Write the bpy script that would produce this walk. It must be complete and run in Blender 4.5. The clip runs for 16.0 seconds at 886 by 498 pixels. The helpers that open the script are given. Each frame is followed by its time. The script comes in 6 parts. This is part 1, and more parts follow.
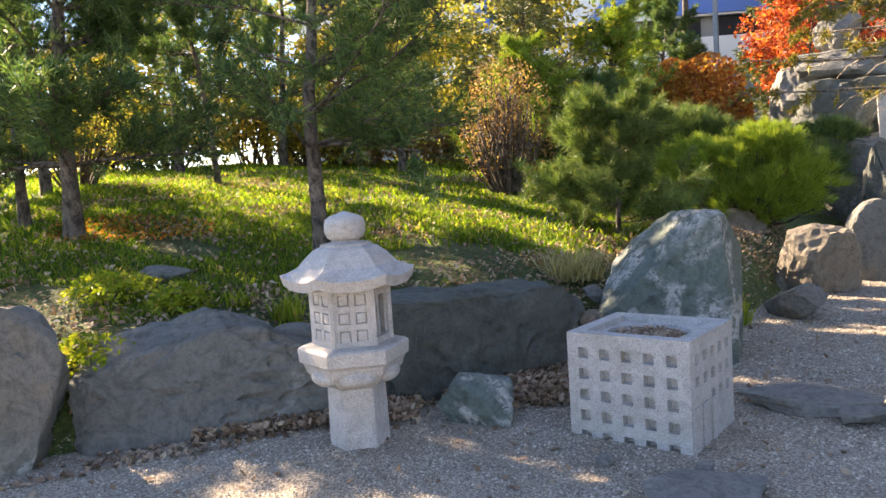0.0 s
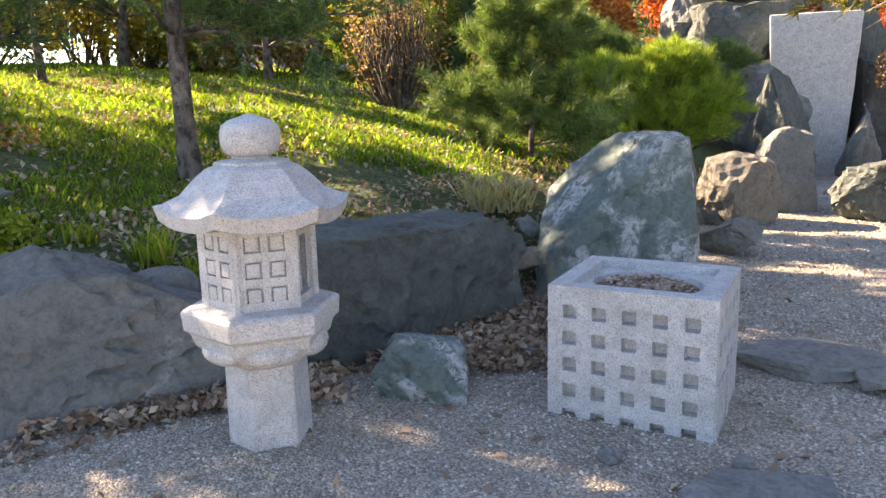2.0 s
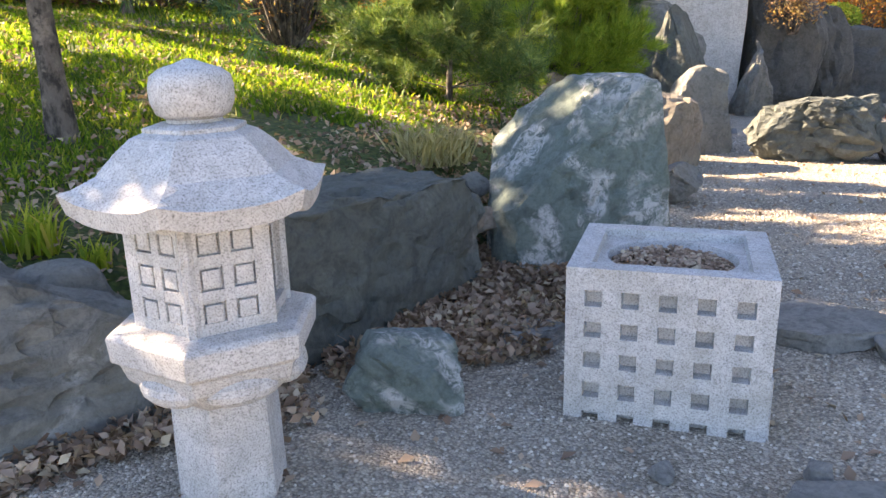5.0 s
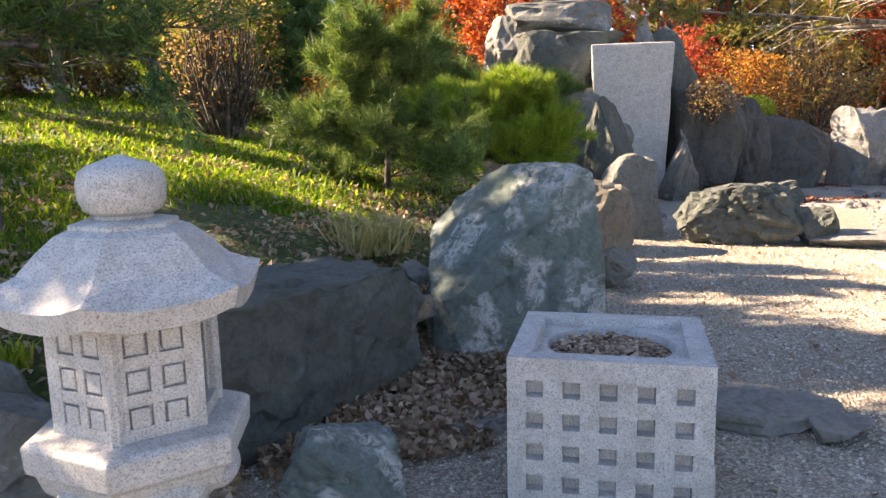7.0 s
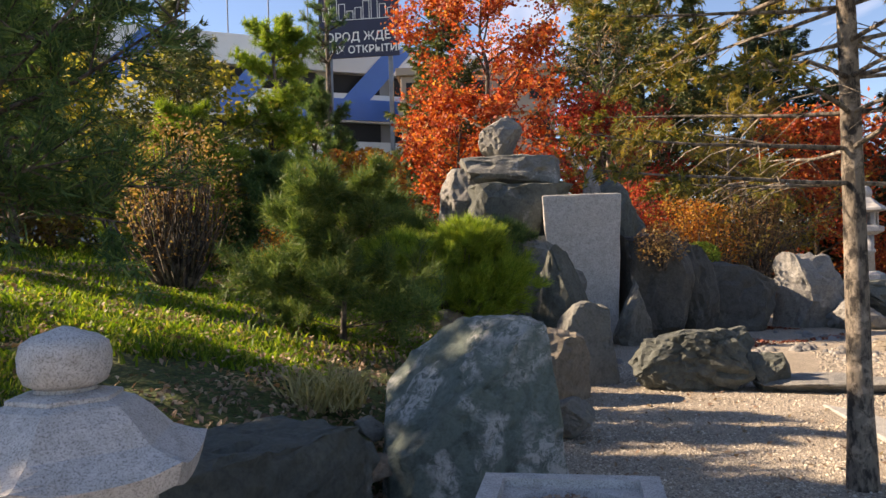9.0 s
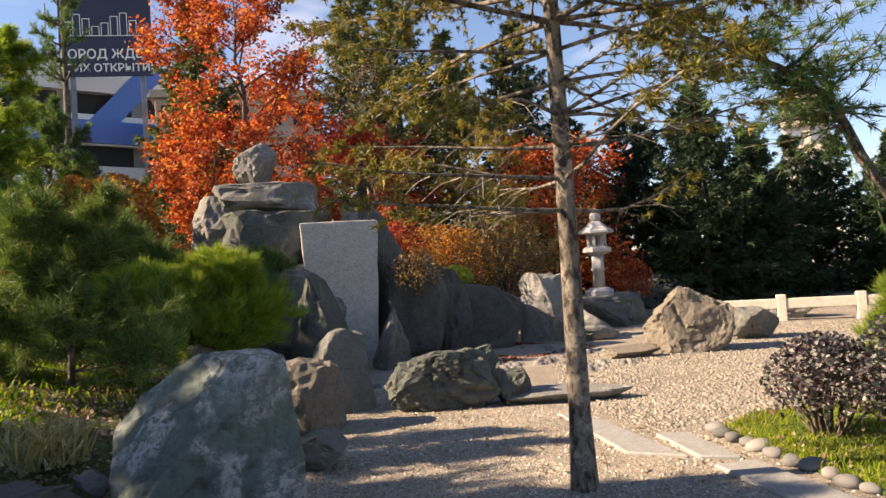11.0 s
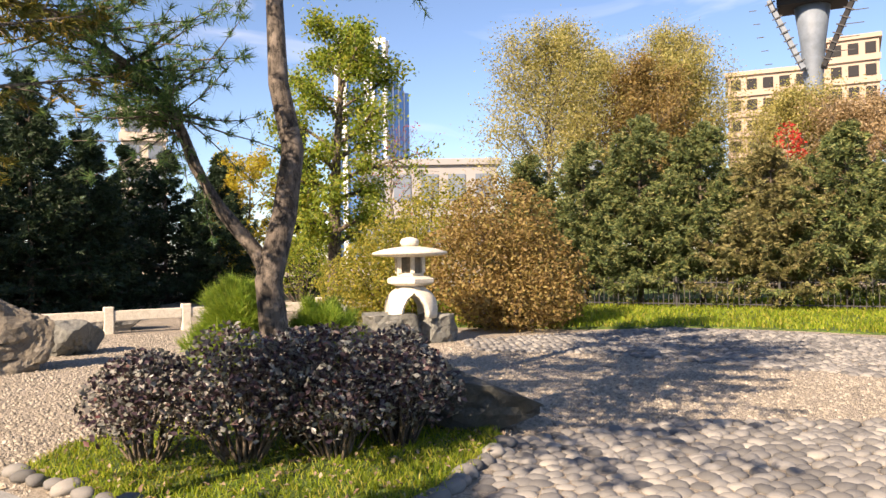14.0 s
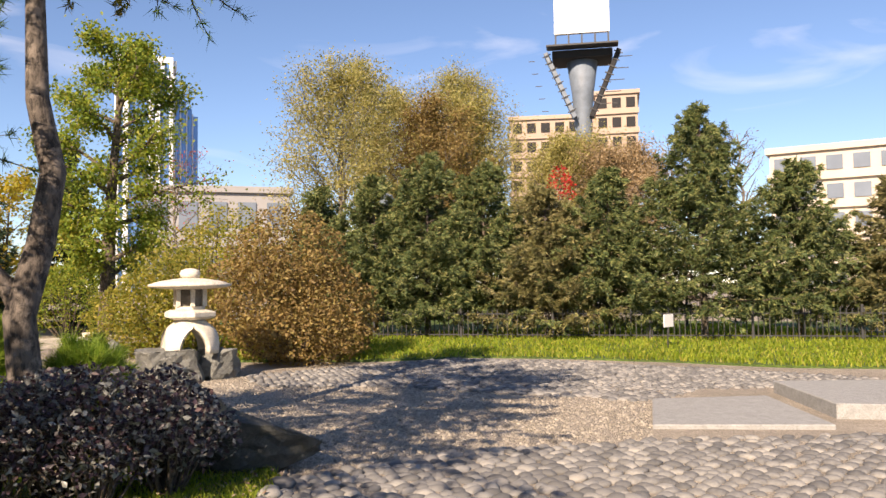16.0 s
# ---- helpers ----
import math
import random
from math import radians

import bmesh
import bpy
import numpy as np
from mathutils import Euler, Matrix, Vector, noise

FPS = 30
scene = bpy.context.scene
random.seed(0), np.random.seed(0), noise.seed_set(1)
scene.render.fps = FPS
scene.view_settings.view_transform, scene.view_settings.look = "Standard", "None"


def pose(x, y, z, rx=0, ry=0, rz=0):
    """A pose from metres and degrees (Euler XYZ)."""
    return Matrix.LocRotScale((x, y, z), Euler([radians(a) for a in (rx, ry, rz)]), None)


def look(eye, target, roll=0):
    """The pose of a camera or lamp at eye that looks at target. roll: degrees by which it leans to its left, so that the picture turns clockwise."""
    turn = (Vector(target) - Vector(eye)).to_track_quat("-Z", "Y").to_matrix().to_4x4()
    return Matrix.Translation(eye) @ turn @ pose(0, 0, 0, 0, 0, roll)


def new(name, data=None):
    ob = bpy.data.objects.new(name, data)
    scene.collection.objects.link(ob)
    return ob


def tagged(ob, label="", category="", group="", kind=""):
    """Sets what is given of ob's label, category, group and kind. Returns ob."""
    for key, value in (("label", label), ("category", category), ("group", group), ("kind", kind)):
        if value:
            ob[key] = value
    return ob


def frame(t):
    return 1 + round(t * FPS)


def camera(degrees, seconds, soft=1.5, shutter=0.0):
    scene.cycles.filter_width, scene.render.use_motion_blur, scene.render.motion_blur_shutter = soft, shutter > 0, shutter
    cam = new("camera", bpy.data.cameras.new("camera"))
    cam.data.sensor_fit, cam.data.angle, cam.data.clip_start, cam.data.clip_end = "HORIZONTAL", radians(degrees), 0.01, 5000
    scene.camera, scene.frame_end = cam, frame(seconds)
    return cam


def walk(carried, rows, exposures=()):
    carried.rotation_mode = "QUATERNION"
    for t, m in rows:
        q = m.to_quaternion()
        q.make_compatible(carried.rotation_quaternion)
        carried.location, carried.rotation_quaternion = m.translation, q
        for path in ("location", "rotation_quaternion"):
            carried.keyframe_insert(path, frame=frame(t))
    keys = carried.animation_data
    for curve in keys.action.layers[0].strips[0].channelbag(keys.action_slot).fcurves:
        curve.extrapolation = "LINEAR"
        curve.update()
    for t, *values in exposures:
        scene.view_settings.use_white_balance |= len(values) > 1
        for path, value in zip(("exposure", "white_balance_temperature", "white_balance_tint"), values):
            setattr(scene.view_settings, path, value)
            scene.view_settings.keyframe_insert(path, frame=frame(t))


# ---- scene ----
cam = camera(59.8, 16.0)
ROWS = [
    (0.0, 0.003, 0.003, 1.565, 0.07, -5.25, 3.75),
    (0.5, -0.108, 0.360, 1.547, -1.70, -6.90, 2.76),
    (1.0, -0.241, 0.676, 1.507, -4.77, -8.98, 1.78),
    (1.5, -0.335, 0.934, 1.509, -7.95, -10.49, 1.30),
    (2.0, -0.413, 1.262, 1.482, -10.84, -11.59, 1.41),
    (2.5, -0.537, 1.524, 1.467, -13.40, -13.07, 1.43),
    (3.0, -0.644, 1.798, 1.468, -15.37, -14.76, 1.65),
    (3.5, -0.656, 2.020, 1.467, -17.16, -15.99, 1.71),
    (4.0, -0.709, 2.079, 1.489, -18.78, -16.46, 1.48),
    (6.5, -0.718, 2.114, 1.490, -24.00, -13.30, 1.33),
    (7.0, -0.699, 2.121, 1.511, -25.44, -10.11, 1.28),
    (7.5, -0.700, 2.131, 1.549, -26.55, -6.45, 1.01),
    (8.0, -0.695, 2.134, 1.573, -27.39, -2.91, 1.11),
    (10.5, -0.625, 2.031, 1.584, -36.72, 2.38, 3.29),
    (11.0, -0.503, 2.019, 1.591, -45.55, 1.63, 3.49),
    (11.5, -0.415, 2.051, 1.557, -55.98, 0.85, 3.01),
    (12.0, -0.256, 2.248, 1.552, -66.28, -0.08, 2.61),
    (12.5, -0.121, 2.304, 1.543, -75.04, -0.51, 1.98),
    (13.0, 0.122, 2.257, 1.532, -82.16, -0.44, 1.44),
    (13.5, 0.285, 2.251, 1.558, -87.80, -0.12, 1.03),
    (14.0, 0.293, 2.280, 1.564, -92.46, 0.55, 0.96),
    (14.5, 0.278, 2.270, 1.560, -96.49, 1.08, 0.94),
    (15.0, 0.273, 2.230, 1.572, -100.46, 1.53, 0.98),
    (15.5, 0.276, 2.195, 1.580, -104.45, 2.17, 0.82),
    (16.0, 0.303, 2.183, 1.593, -107.75, 2.64, 0.68),
]
walk(cam, [(t, pose(x, y, z, 90 + pitch, roll, yaw)) for t, x, y, z, yaw, pitch, roll in ROWS],
     exposures=[(t, e, 8250 if t < 7 else 8050 if t < 14 else 7350, 20) for t, e in ((0.0, 2.50), (2.0, 2.80), (4.0, 3.0), (6.5, 2.80), (7.5, 1.92), (8.0, 1.54), (10.5, 1.44), (12.0, 1.45), (13.0, 1.40), (14.5, 1.28), (16.0, 1.06))])

# ---- daylight: low autumn sun from the north-west of the plan ----
SUN_WAY = Vector((-0.755, 0.656, 0.0)).normalized()
SUN_UP = radians(32)
world = bpy.data.worlds.new("sky")
scene.world = world
world.use_nodes = True
wn = world.node_tree
sky = wn.nodes.new("ShaderNodeTexSky")
sky.sky_type = "NISHITA"
sky.sun_disc = False
sky.sun_elevation = SUN_UP
sky.sun_rotation = math.atan2(SUN_WAY.x, SUN_WAY.y)
sky.altitude = 800
sky.air_density, sky.dust_density, sky.ozone_density = 1.0, 0.05, 5.0
wn.nodes["Background"].inputs[1].default_value = 0.085
# thin high cloud
wtc, wmap, wno, wra, wmx = (wn.nodes.new(k) for k in ("ShaderNodeTexCoord", "ShaderNodeMapping", "ShaderNodeTexNoise", "ShaderNodeValToRGB", "ShaderNodeMix"))
wmap.inputs["Scale"].default_value = (2.2, 2.2, 9.0)
wno.inputs["Scale"].default_value, wno.inputs["Detail"].default_value, wno.inputs["Distortion"].default_value = 1.4, 8, 0.8
wra.color_ramp.elements[0].position, wra.color_ramp.elements[1].position = 0.56, 0.85
wra.color_ramp.elements[1].color = (0.5, 0.5, 0.5, 1)
wmx.data_type = "RGBA"
wmx.inputs[7].default_value = (9.0, 9.0, 9.2, 1)
wn.links.new(wtc.outputs["Generated"], wmap.inputs[0])
wn.links.new(wmap.outputs[0], wno.inputs[0])
wn.links.new(wno.outputs[0], wra.inputs[0])
wn.links.new(wra.outputs[0], wmx.inputs[0])
wn.links.new(sky.outputs[0], wmx.inputs[6])
wn.links.new(wmx.outputs[2], wn.nodes["Background"].inputs[0])

sun = new("sun", bpy.data.lights.new("sun", "SUN"))
sun.data.energy, sun.data.angle, sun.data.color = 5.0, radians(0.5), (1.0, 0.88, 0.70)
sun_from = SUN_WAY * math.cos(SUN_UP) + Vector((0, 0, math.sin(SUN_UP)))
sun.matrix_world = look(sun_from * 60, (0, 0, 0))


# ---- materials ----
def shader(name):
    m = bpy.data.materials.new(name)
    m.use_nodes = True
    nt = m.node_tree
    return m, nt, nt.nodes["Principled BSDF"]


def noise_fac(nt, scale, detail=6, rough=0.6, coords="Object", warp=0.0):
    tc = nt.nodes.new("ShaderNodeTexCoord")
    n = nt.nodes.new("ShaderNodeTexNoise")
    n.inputs["Scale"].default_value, n.inputs["Detail"].default_value = scale, detail
    n.inputs["Roughness"].default_value, n.inputs["Distortion"].default_value = rough, warp
    nt.links.new(tc.outputs[coords], n.inputs["Vector"])
    return n.outputs[0]


def ramp(nt, fac, stops):
    r = nt.nodes.new("ShaderNodeValToRGB")
    els = r.color_ramp.elements
    while len(els) < len(stops):
        els.new(0.5)
    for e, (p, c) in zip(els, stops):
        e.position, e.color = p, (*c, 1) if len(c) == 3 else c
    nt.links.new(fac, r.inputs[0])
    return r.outputs[0]


def mix(nt, fac, a, b, blend="MIX"):
    m = nt.nodes.new("ShaderNodeMix")
    m.data_type, m.blend_type = "RGBA", blend
    for sock, v in ((m.inputs[0], fac), (m.inputs[6], a), (m.inputs[7], b)):
        if isinstance(v, (int, float)):
            sock.default_value = v
        elif isinstance(v, tuple):
            sock.default_value = (*v, 1)
        else:
            nt.links.new(v, sock)
    return m.outputs[2]


def bump(nt, bsdf, fac, strength, distance):
    b = nt.nodes.new("ShaderNodeBump")
    b.inputs["Strength"].default_value, b.inputs["Distance"].default_value = strength, distance
    nt.links.new(fac, b.inputs["Height"])
    nt.links.new(b.outputs[0], bsdf.inputs["Normal"])
    return b


def thresh(nt, fac, lo, hi):
    return ramp(nt, fac, [(lo, (0, 0, 0)), (hi, (1, 1, 1))])


def mul(nt, a, b):
    n = nt.nodes.new("ShaderNodeMath")
    n.operation = "MULTIPLY"
    for k, v in enumerate((a, b)):
        if isinstance(v, (int, float)):
            n.inputs[k].default_value = v
        else:
            nt.links.new(v, n.inputs[k])
    return n.outputs[0]


def boulder_mat(name, dark, light, lichen=(0.42, 0.43, 0.42), amount=0.62, moss=None, scale=1.0):
    """Weathered stone: close tones, fine grain, dark veins, crusts of pale lichen that break up at the rim."""
    m, nt, b = shader(name)
    mid = tuple(0.5 * (p + q) for p, q in zip(dark, light))
    col = ramp(nt, noise_fac(nt, 1.7 * scale, 12, 0.62, warp=0.5), [(0.3, tuple(0.45 * p + 0.55 * q for p, q in zip(dark, mid))), (0.52, mid), (0.72, light)])
    fine = ramp(nt, noise_fac(nt, 34 * scale, 9, 0.8), [(0.3, (0.5, 0.5, 0.5)), (0.5, (1.0, 1.0, 1.0)), (0.72, (1.4, 1.38, 1.34))])
    col = mix(nt, 0.75, col, fine, "MULTIPLY")
    vein = ramp(nt, noise_fac(nt, 5 * scale, 10, 0.7, warp=2.0), [(0.4, (0.55, 0.56, 0.56)), (0.5, (1.0, 1.0, 1.0)), (0.62, (1.12, 1.11, 1.08))])
    col = mix(nt, 0.6, col, vein, "MULTIPLY")
    if moss:
        col = mix(nt, mul(nt, 0.8, thresh(nt, noise_fac(nt, 1.4 * scale, 7, 0.65, warp=0.6), 0.54, 0.72)), col, moss)
    crust = thresh(nt, noise_fac(nt, 1.9 * scale, 5, 0.55, warp=0.8), amount, amount + 0.06)
    flecks = thresh(nt, noise_fac(nt, 16 * scale, 10, 0.8, warp=0.6), 0.44, 0.54)
    col = mix(nt, mul(nt, crust, flecks), col, lichen)
    nt.links.new(col, b.inputs["Base Color"])
    b.inputs["Roughness"].default_value = 0.86
    bump(nt, b, noise_fac(nt, 8 * scale, 14, 0.72, warp=0.5), 0.9, 0.06)
    return m


def granite_mat(name, base, speck, dirt, grain=150):
    m, nt, b = shader(name)
    sp = noise_fac(nt, grain, 5, 0.8)
    col = ramp(nt, sp, [(0.36, speck), (0.5, base), (0.68, tuple(min(1, c * 1.2) for c in base))])
    weather = ramp(nt, noise_fac(nt, 11, 8, 0.72, warp=0.8), [(0.35, (0.72, 0.72, 0.70)), (0.62, (1.05, 1.05, 1.05))])
    col = mix(nt, 0.85, col, weather, "MULTIPLY")
    blot = thresh(nt, noise_fac(nt, 3.5, 8, 0.72, warp=0.9), 0.50, 0.72)
    col = mix(nt, blot, col, mix(nt, 0.45, col, dirt))
    nt.links.new(col, b.inputs["Base Color"])
    b.inputs["Roughness"].default_value = 0.8
    bump(nt, b, noise_fac(nt, grain * 0.6, 4, 0.7), 0.35, 0.004)
    return m


def leaf_mat(name, stops, translucent=0.45, rough=0.55):
    """Leaves: each one takes its own tone, and light shines through."""
    m, nt, b = shader(name)
    geo = nt.nodes.new("ShaderNodeNewGeometry")
    col = ramp(nt, geo.outputs["Random Per Island"], stops)
    patch = ramp(nt, noise_fac(nt, 1.3, 3, 0.5), [(0.3, (0.7, 0.7, 0.7)), (0.7, (1.15, 1.15, 1.15))])
    col = mix(nt, 1.0, col, patch, "MULTIPLY")
    nt.links.new(col, b.inputs["Base Color"])
    b.inputs["Roughness"].default_value = rough
    b.inputs["Specular IOR Level"].default_value = 0.3
    tr = nt.nodes.new("ShaderNodeBsdfTranslucent")
    nt.links.new(mix(nt, 1.0, col, (1.3, 1.25, 0.7), "MULTIPLY"), tr.inputs[0])
    ms = nt.nodes.new("ShaderNodeMixShader")
    ms.inputs[0].default_value = translucent
    nt.links.new(b.outputs[0], ms.inputs[1])
    nt.links.new(tr.outputs[0], ms.inputs[2])
    nt.links.new(ms.outputs[0], nt.nodes["Material Output"].inputs[0])
    return m


def bark_mat(name, dark, light, scale=9):
    m, nt, b = shader(name)
    tc = nt.nodes.new("ShaderNodeTexCoord")
    mp = nt.nodes.new("ShaderNodeMapping")
    mp.inputs["Scale"].default_value = (1, 1, 0.45)
    nt.links.new(tc.outputs["Object"], mp.inputs[0])
    n = nt.nodes.new("ShaderNodeTexNoise")
    n.inputs["Scale"].default_value, n.inputs["Detail"].default_value, n.inputs["Roughness"].default_value = scale * 2, 9, 0.7
    nt.links.new(mp.outputs[0], n.inputs[0])
    col = ramp(nt, n.outputs[0], [(0.42, dark), (0.56, light)])
    col = mix(nt, thresh(nt, noise_fac(nt, 7, 7, 0.7), 0.52, 0.62), col, tuple(min(1, c * 1.7) for c in light))
    nt.links.new(col, b.inputs["Base Color"])
    b.inputs["Roughness"].default_value = 0.9
    bump(nt, b, n.outputs[0], 0.9, 0.03)
    return m


def plain_mat(name, color, rough=0.7, vary=0.15, scale=6, metal=0.0, relief=0.0):
    m, nt, b = shader(name)
    k = 1 - vary
    f = noise_fac(nt, scale, 7, 0.65)
    col = ramp(nt, f, [(0.3, tuple(c * k for c in color)), (0.7, tuple(min(1, c * (1 + vary * 0.6)) for c in color))])
    nt.links.new(col, b.inputs["Base Color"])
    b.inputs["Roughness"].default_value, b.inputs["Metallic"].default_value = rough, metal
    if relief:
        bump(nt, b, noise_fac(nt, scale * 6, 8, 0.7), 0.5, relief)
    return m


def gravel_mat(name, tones, grain, big):
    """Small stones in cells of their own tone, over a soil that shifts slowly."""
    m, nt, b = shader(name)
    tc = nt.nodes.new("ShaderNodeTexCoord")
    v = nt.nodes.new("ShaderNodeTexVoronoi")
    v.inputs["Scale"].default_value = grain
    nt.links.new(tc.outputs["Object"], v.inputs["Vector"])
    sep = nt.nodes.new("ShaderNodeSeparateColor")
    nt.links.new(v.outputs["Color"], sep.inputs[0])
    col = ramp(nt, sep.outputs[0], [(0.0, tones[0]), (0.5, tones[1]), (1.0, tones[2])])
    soil = ramp(nt, noise_fac(nt, big, 7, 0.65, warp=0.4), [(0.3, (0.68, 0.66, 0.62)), (0.7, (1.15, 1.12, 1.08))])
    col = mix(nt, 1.0, col, soil, "MULTIPLY")
    edge = ramp(nt, v.outputs["Distance"], [(0.25, (1, 1, 1)), (0.75, (0.5, 0.48, 0.45))])
    col = mix(nt, 0.8, col, edge, "MULTIPLY")
    nt.links.new(col, b.inputs["Base Color"])
    b.inputs["Roughness"].default_value = 0.92
    inv = nt.nodes.new("ShaderNodeMath")
    inv.operation = "SUBTRACT"
    inv.inputs[0].default_value = 1.0
    nt.links.new(v.outputs["Distance"], inv.inputs[1])
    bump(nt, b, inv.outputs[0], 0.8, 0.012)
    return m


def island_mat(name, stops, rough=0.85, relief=0.004, scale=30):
    """Loose pieces, each of its own tone."""
    m, nt, b = shader(name)
    geo = nt.nodes.new("ShaderNodeNewGeometry")
    info = nt.nodes.new("ShaderNodeObjectInfo")
    add = nt.nodes.new("ShaderNodeMath")
    add.operation = "ADD"
    nt.links.new(geo.outputs["Random Per Island"], add.inputs[0])
    nt.links.new(info.outputs["Random"], add.inputs[1])
    fr = nt.nodes.new("ShaderNodeMath")
    fr.operation = "FRACT"
    nt.links.new(add.outputs[0], fr.inputs[0])
    col = ramp(nt, fr.outputs[0], stops)
    grain = ramp(nt, noise_fac(nt, scale, 5, 0.7), [(0.3, (0.75, 0.75, 0.75)), (0.7, (1.15, 1.15, 1.15))])
    nt.links.new(mix(nt, 1.0, col, grain, "MULTIPLY"), b.inputs["Base Color"])
    b.inputs["Roughness"].default_value = rough
    bump(nt, b, noise_fac(nt, scale * 2, 5, 0.7), 0.4, relief)
    return m


M_GRAVEL = gravel_mat("gravel", ((0.24, 0.215, 0.185), (0.39, 0.35, 0.30), (0.56, 0.51, 0.435)), 90, 0.8)
M_PEBBLE = island_mat("pebbles", [(0, (0.15, 0.135, 0.118)), (0.4, (0.30, 0.268, 0.226)), (0.75, (0.45, 0.40, 0.33)), (1, (0.60, 0.56, 0.48))])
M_PALEPEB = island_mat("pale pebbles", [(0, (0.15, 0.134, 0.11)), (0.5, (0.265, 0.235, 0.192)), (1, (0.39, 0.348, 0.288))])
M_COBBLE = island_mat("cobbles", [(0, (0.10, 0.10, 0.1)), (0.4, (0.155, 0.153, 0.15)), (0.8, (0.225, 0.22, 0.21)), (1, (0.30, 0.285, 0.26))])
M_SOIL = gravel_mat("leafy soil", ((0.075, 0.055, 0.035), (0.15, 0.105, 0.06), (0.26, 0.19, 0.11)), 26, 1.2)
M_HILL = gravel_mat("grassy soil", ((0.035, 0.062, 0.012), (0.06, 0.105, 0.02), (0.11, 0.13, 0.035)), 34, 0.9)
M_TURF = gravel_mat("turf", ((0.04, 0.085, 0.012), (0.075, 0.14, 0.02), (0.13, 0.19, 0.04)), 40, 1.5)
M_GRANITE = granite_mat("pale granite", (0.47, 0.465, 0.46), (0.15, 0.148, 0.148), (0.20, 0.19, 0.15), 165)
M_WHITESTONE = granite_mat("cream stone", (0.66, 0.61, 0.52), (0.42, 0.38, 0.31), (0.45, 0.40, 0.31), 60)
M_SLAB = granite_mat("pale slab", (0.50, 0.49, 0.47), (0.30, 0.29, 0.28), (0.33, 0.30, 0.26), 40)
M_PAVE = granite_mat("paving stone", (0.31, 0.312, 0.305), (0.20, 0.2, 0.197), (0.25, 0.245, 0.23), 60)
M_ROCK = boulder_mat("blue-grey rock", (0.112, 0.118, 0.11), (0.245, 0.247, 0.228), (0.40, 0.40, 0.38), 0.60, (0.14, 0.132, 0.088))
M_LICHEN = boulder_mat("lichen rock", (0.085, 0.12, 0.108), (0.19, 0.235, 0.212), (0.47, 0.475, 0.465), 0.475, (0.15, 0.155, 0.10))
M_BROWNROCK = boulder_mat("brown rock", (0.12, 0.105, 0.085), (0.29, 0.255, 0.205), (0.45, 0.42, 0.36), 0.6)
M_DARKROCK = boulder_mat("dark rock", (0.06, 0.07, 0.065), (0.145, 0.16, 0.145), (0.24, 0.24, 0.23), 0.62, (0.09, 0.085, 0.055))
# Rock tones lowered so that the shade of the trees sits in the colour.
M_SHADEROCK = boulder_mat("shade-darkened rock", (0.042, 0.045, 0.043), (0.115, 0.118, 0.11), (0.2, 0.2, 0.19), 0.66, (0.075, 0.07, 0.05))
M_PALEROCK = boulder_mat("pale rock", (0.14, 0.14, 0.135), (0.33, 0.325, 0.305), (0.46, 0.45, 0.42), 0.6)
M_BARK = bark_mat("pine bark", (0.028, 0.023, 0.02), (0.13, 0.108, 0.09), 7)
M_DARKBARK = bark_mat("dark bark", (0.035, 0.028, 0.022), (0.13, 0.10, 0.075))
M_PALEBARK = bark_mat("larch bark", (0.03, 0.026, 0.023), (0.19, 0.162, 0.13), 9)
M_NEEDLE = leaf_mat("pine needles", [(0, (0.036, 0.09, 0.036)), (0.6, (0.09, 0.18, 0.066)), (1, (0.20, 0.28, 0.095))], 0.36)
M_MUGO = leaf_mat("bright pine needles", [(0, (0.09, 0.18, 0.024)), (0.5, (0.21, 0.33, 0.045)), (0.9, (0.34, 0.43, 0.07)), (1, (0.40, 0.44, 0.10))], 0.42)
M_SOFT = leaf_mat("soft pine needles", [(0, (0.050, 0.112, 0.036)), (0.6, (0.116, 0.195, 0.060)), (1, (0.231, 0.285, 0.084))], 0.3)
M_SCARLET = leaf_mat("scarlet leaves", [(0, (0.45, 0.03, 0.03)), (1, (0.62, 0.08, 0.05))], 0.4)
M_SPRUCE = leaf_mat("spruce needles", [(0, (0.042, 0.072, 0.030)), (0.5, (0.115, 0.155, 0.055)), (0.85, (0.23, 0.25, 0.088)), (1, (0.34, 0.31, 0.13))], 0.15)
# Darker copy of the spruce needles: deep tree shade put into the colour.
M_SPRUCESHADE = leaf_mat("shade-darkened spruce needles", [(0, (0.012, 0.028, 0.014)), (0.7, (0.032, 0.060, 0.028)), (1, (0.06, 0.095, 0.042))], 0.08)
M_WILLOW = leaf_mat("thin olive-gold leaves", [(0, (0.22, 0.215, 0.07)), (0.5, (0.36, 0.335, 0.115)), (1, (0.50, 0.43, 0.19))], 0.4)
M_TAN = leaf_mat("tan withered leaves", [(0, (0.26, 0.185, 0.105)), (0.5, (0.38, 0.28, 0.165)), (1, (0.48, 0.37, 0.235))], 0.35)
M_SPRUCEDRY = leaf_mat("dry spruce needles", [(0, (0.08, 0.085, 0.036)), (0.6, (0.19, 0.18, 0.068)), (1, (0.34, 0.28, 0.13))], 0.15)
M_LARCH = leaf_mat("larch needles", [(0, (0.06, 0.075, 0.018)), (0.4, (0.14, 0.15, 0.03)), (0.75, (0.24, 0.215, 0.04)), (1, (0.42, 0.27, 0.065))], 0.3)
M_OCHRE = leaf_mat("ochre larch needles", [(0, (0.17, 0.155, 0.035)), (0.5, (0.33, 0.28, 0.055)), (1, (0.52, 0.37, 0.10))], 0.5)
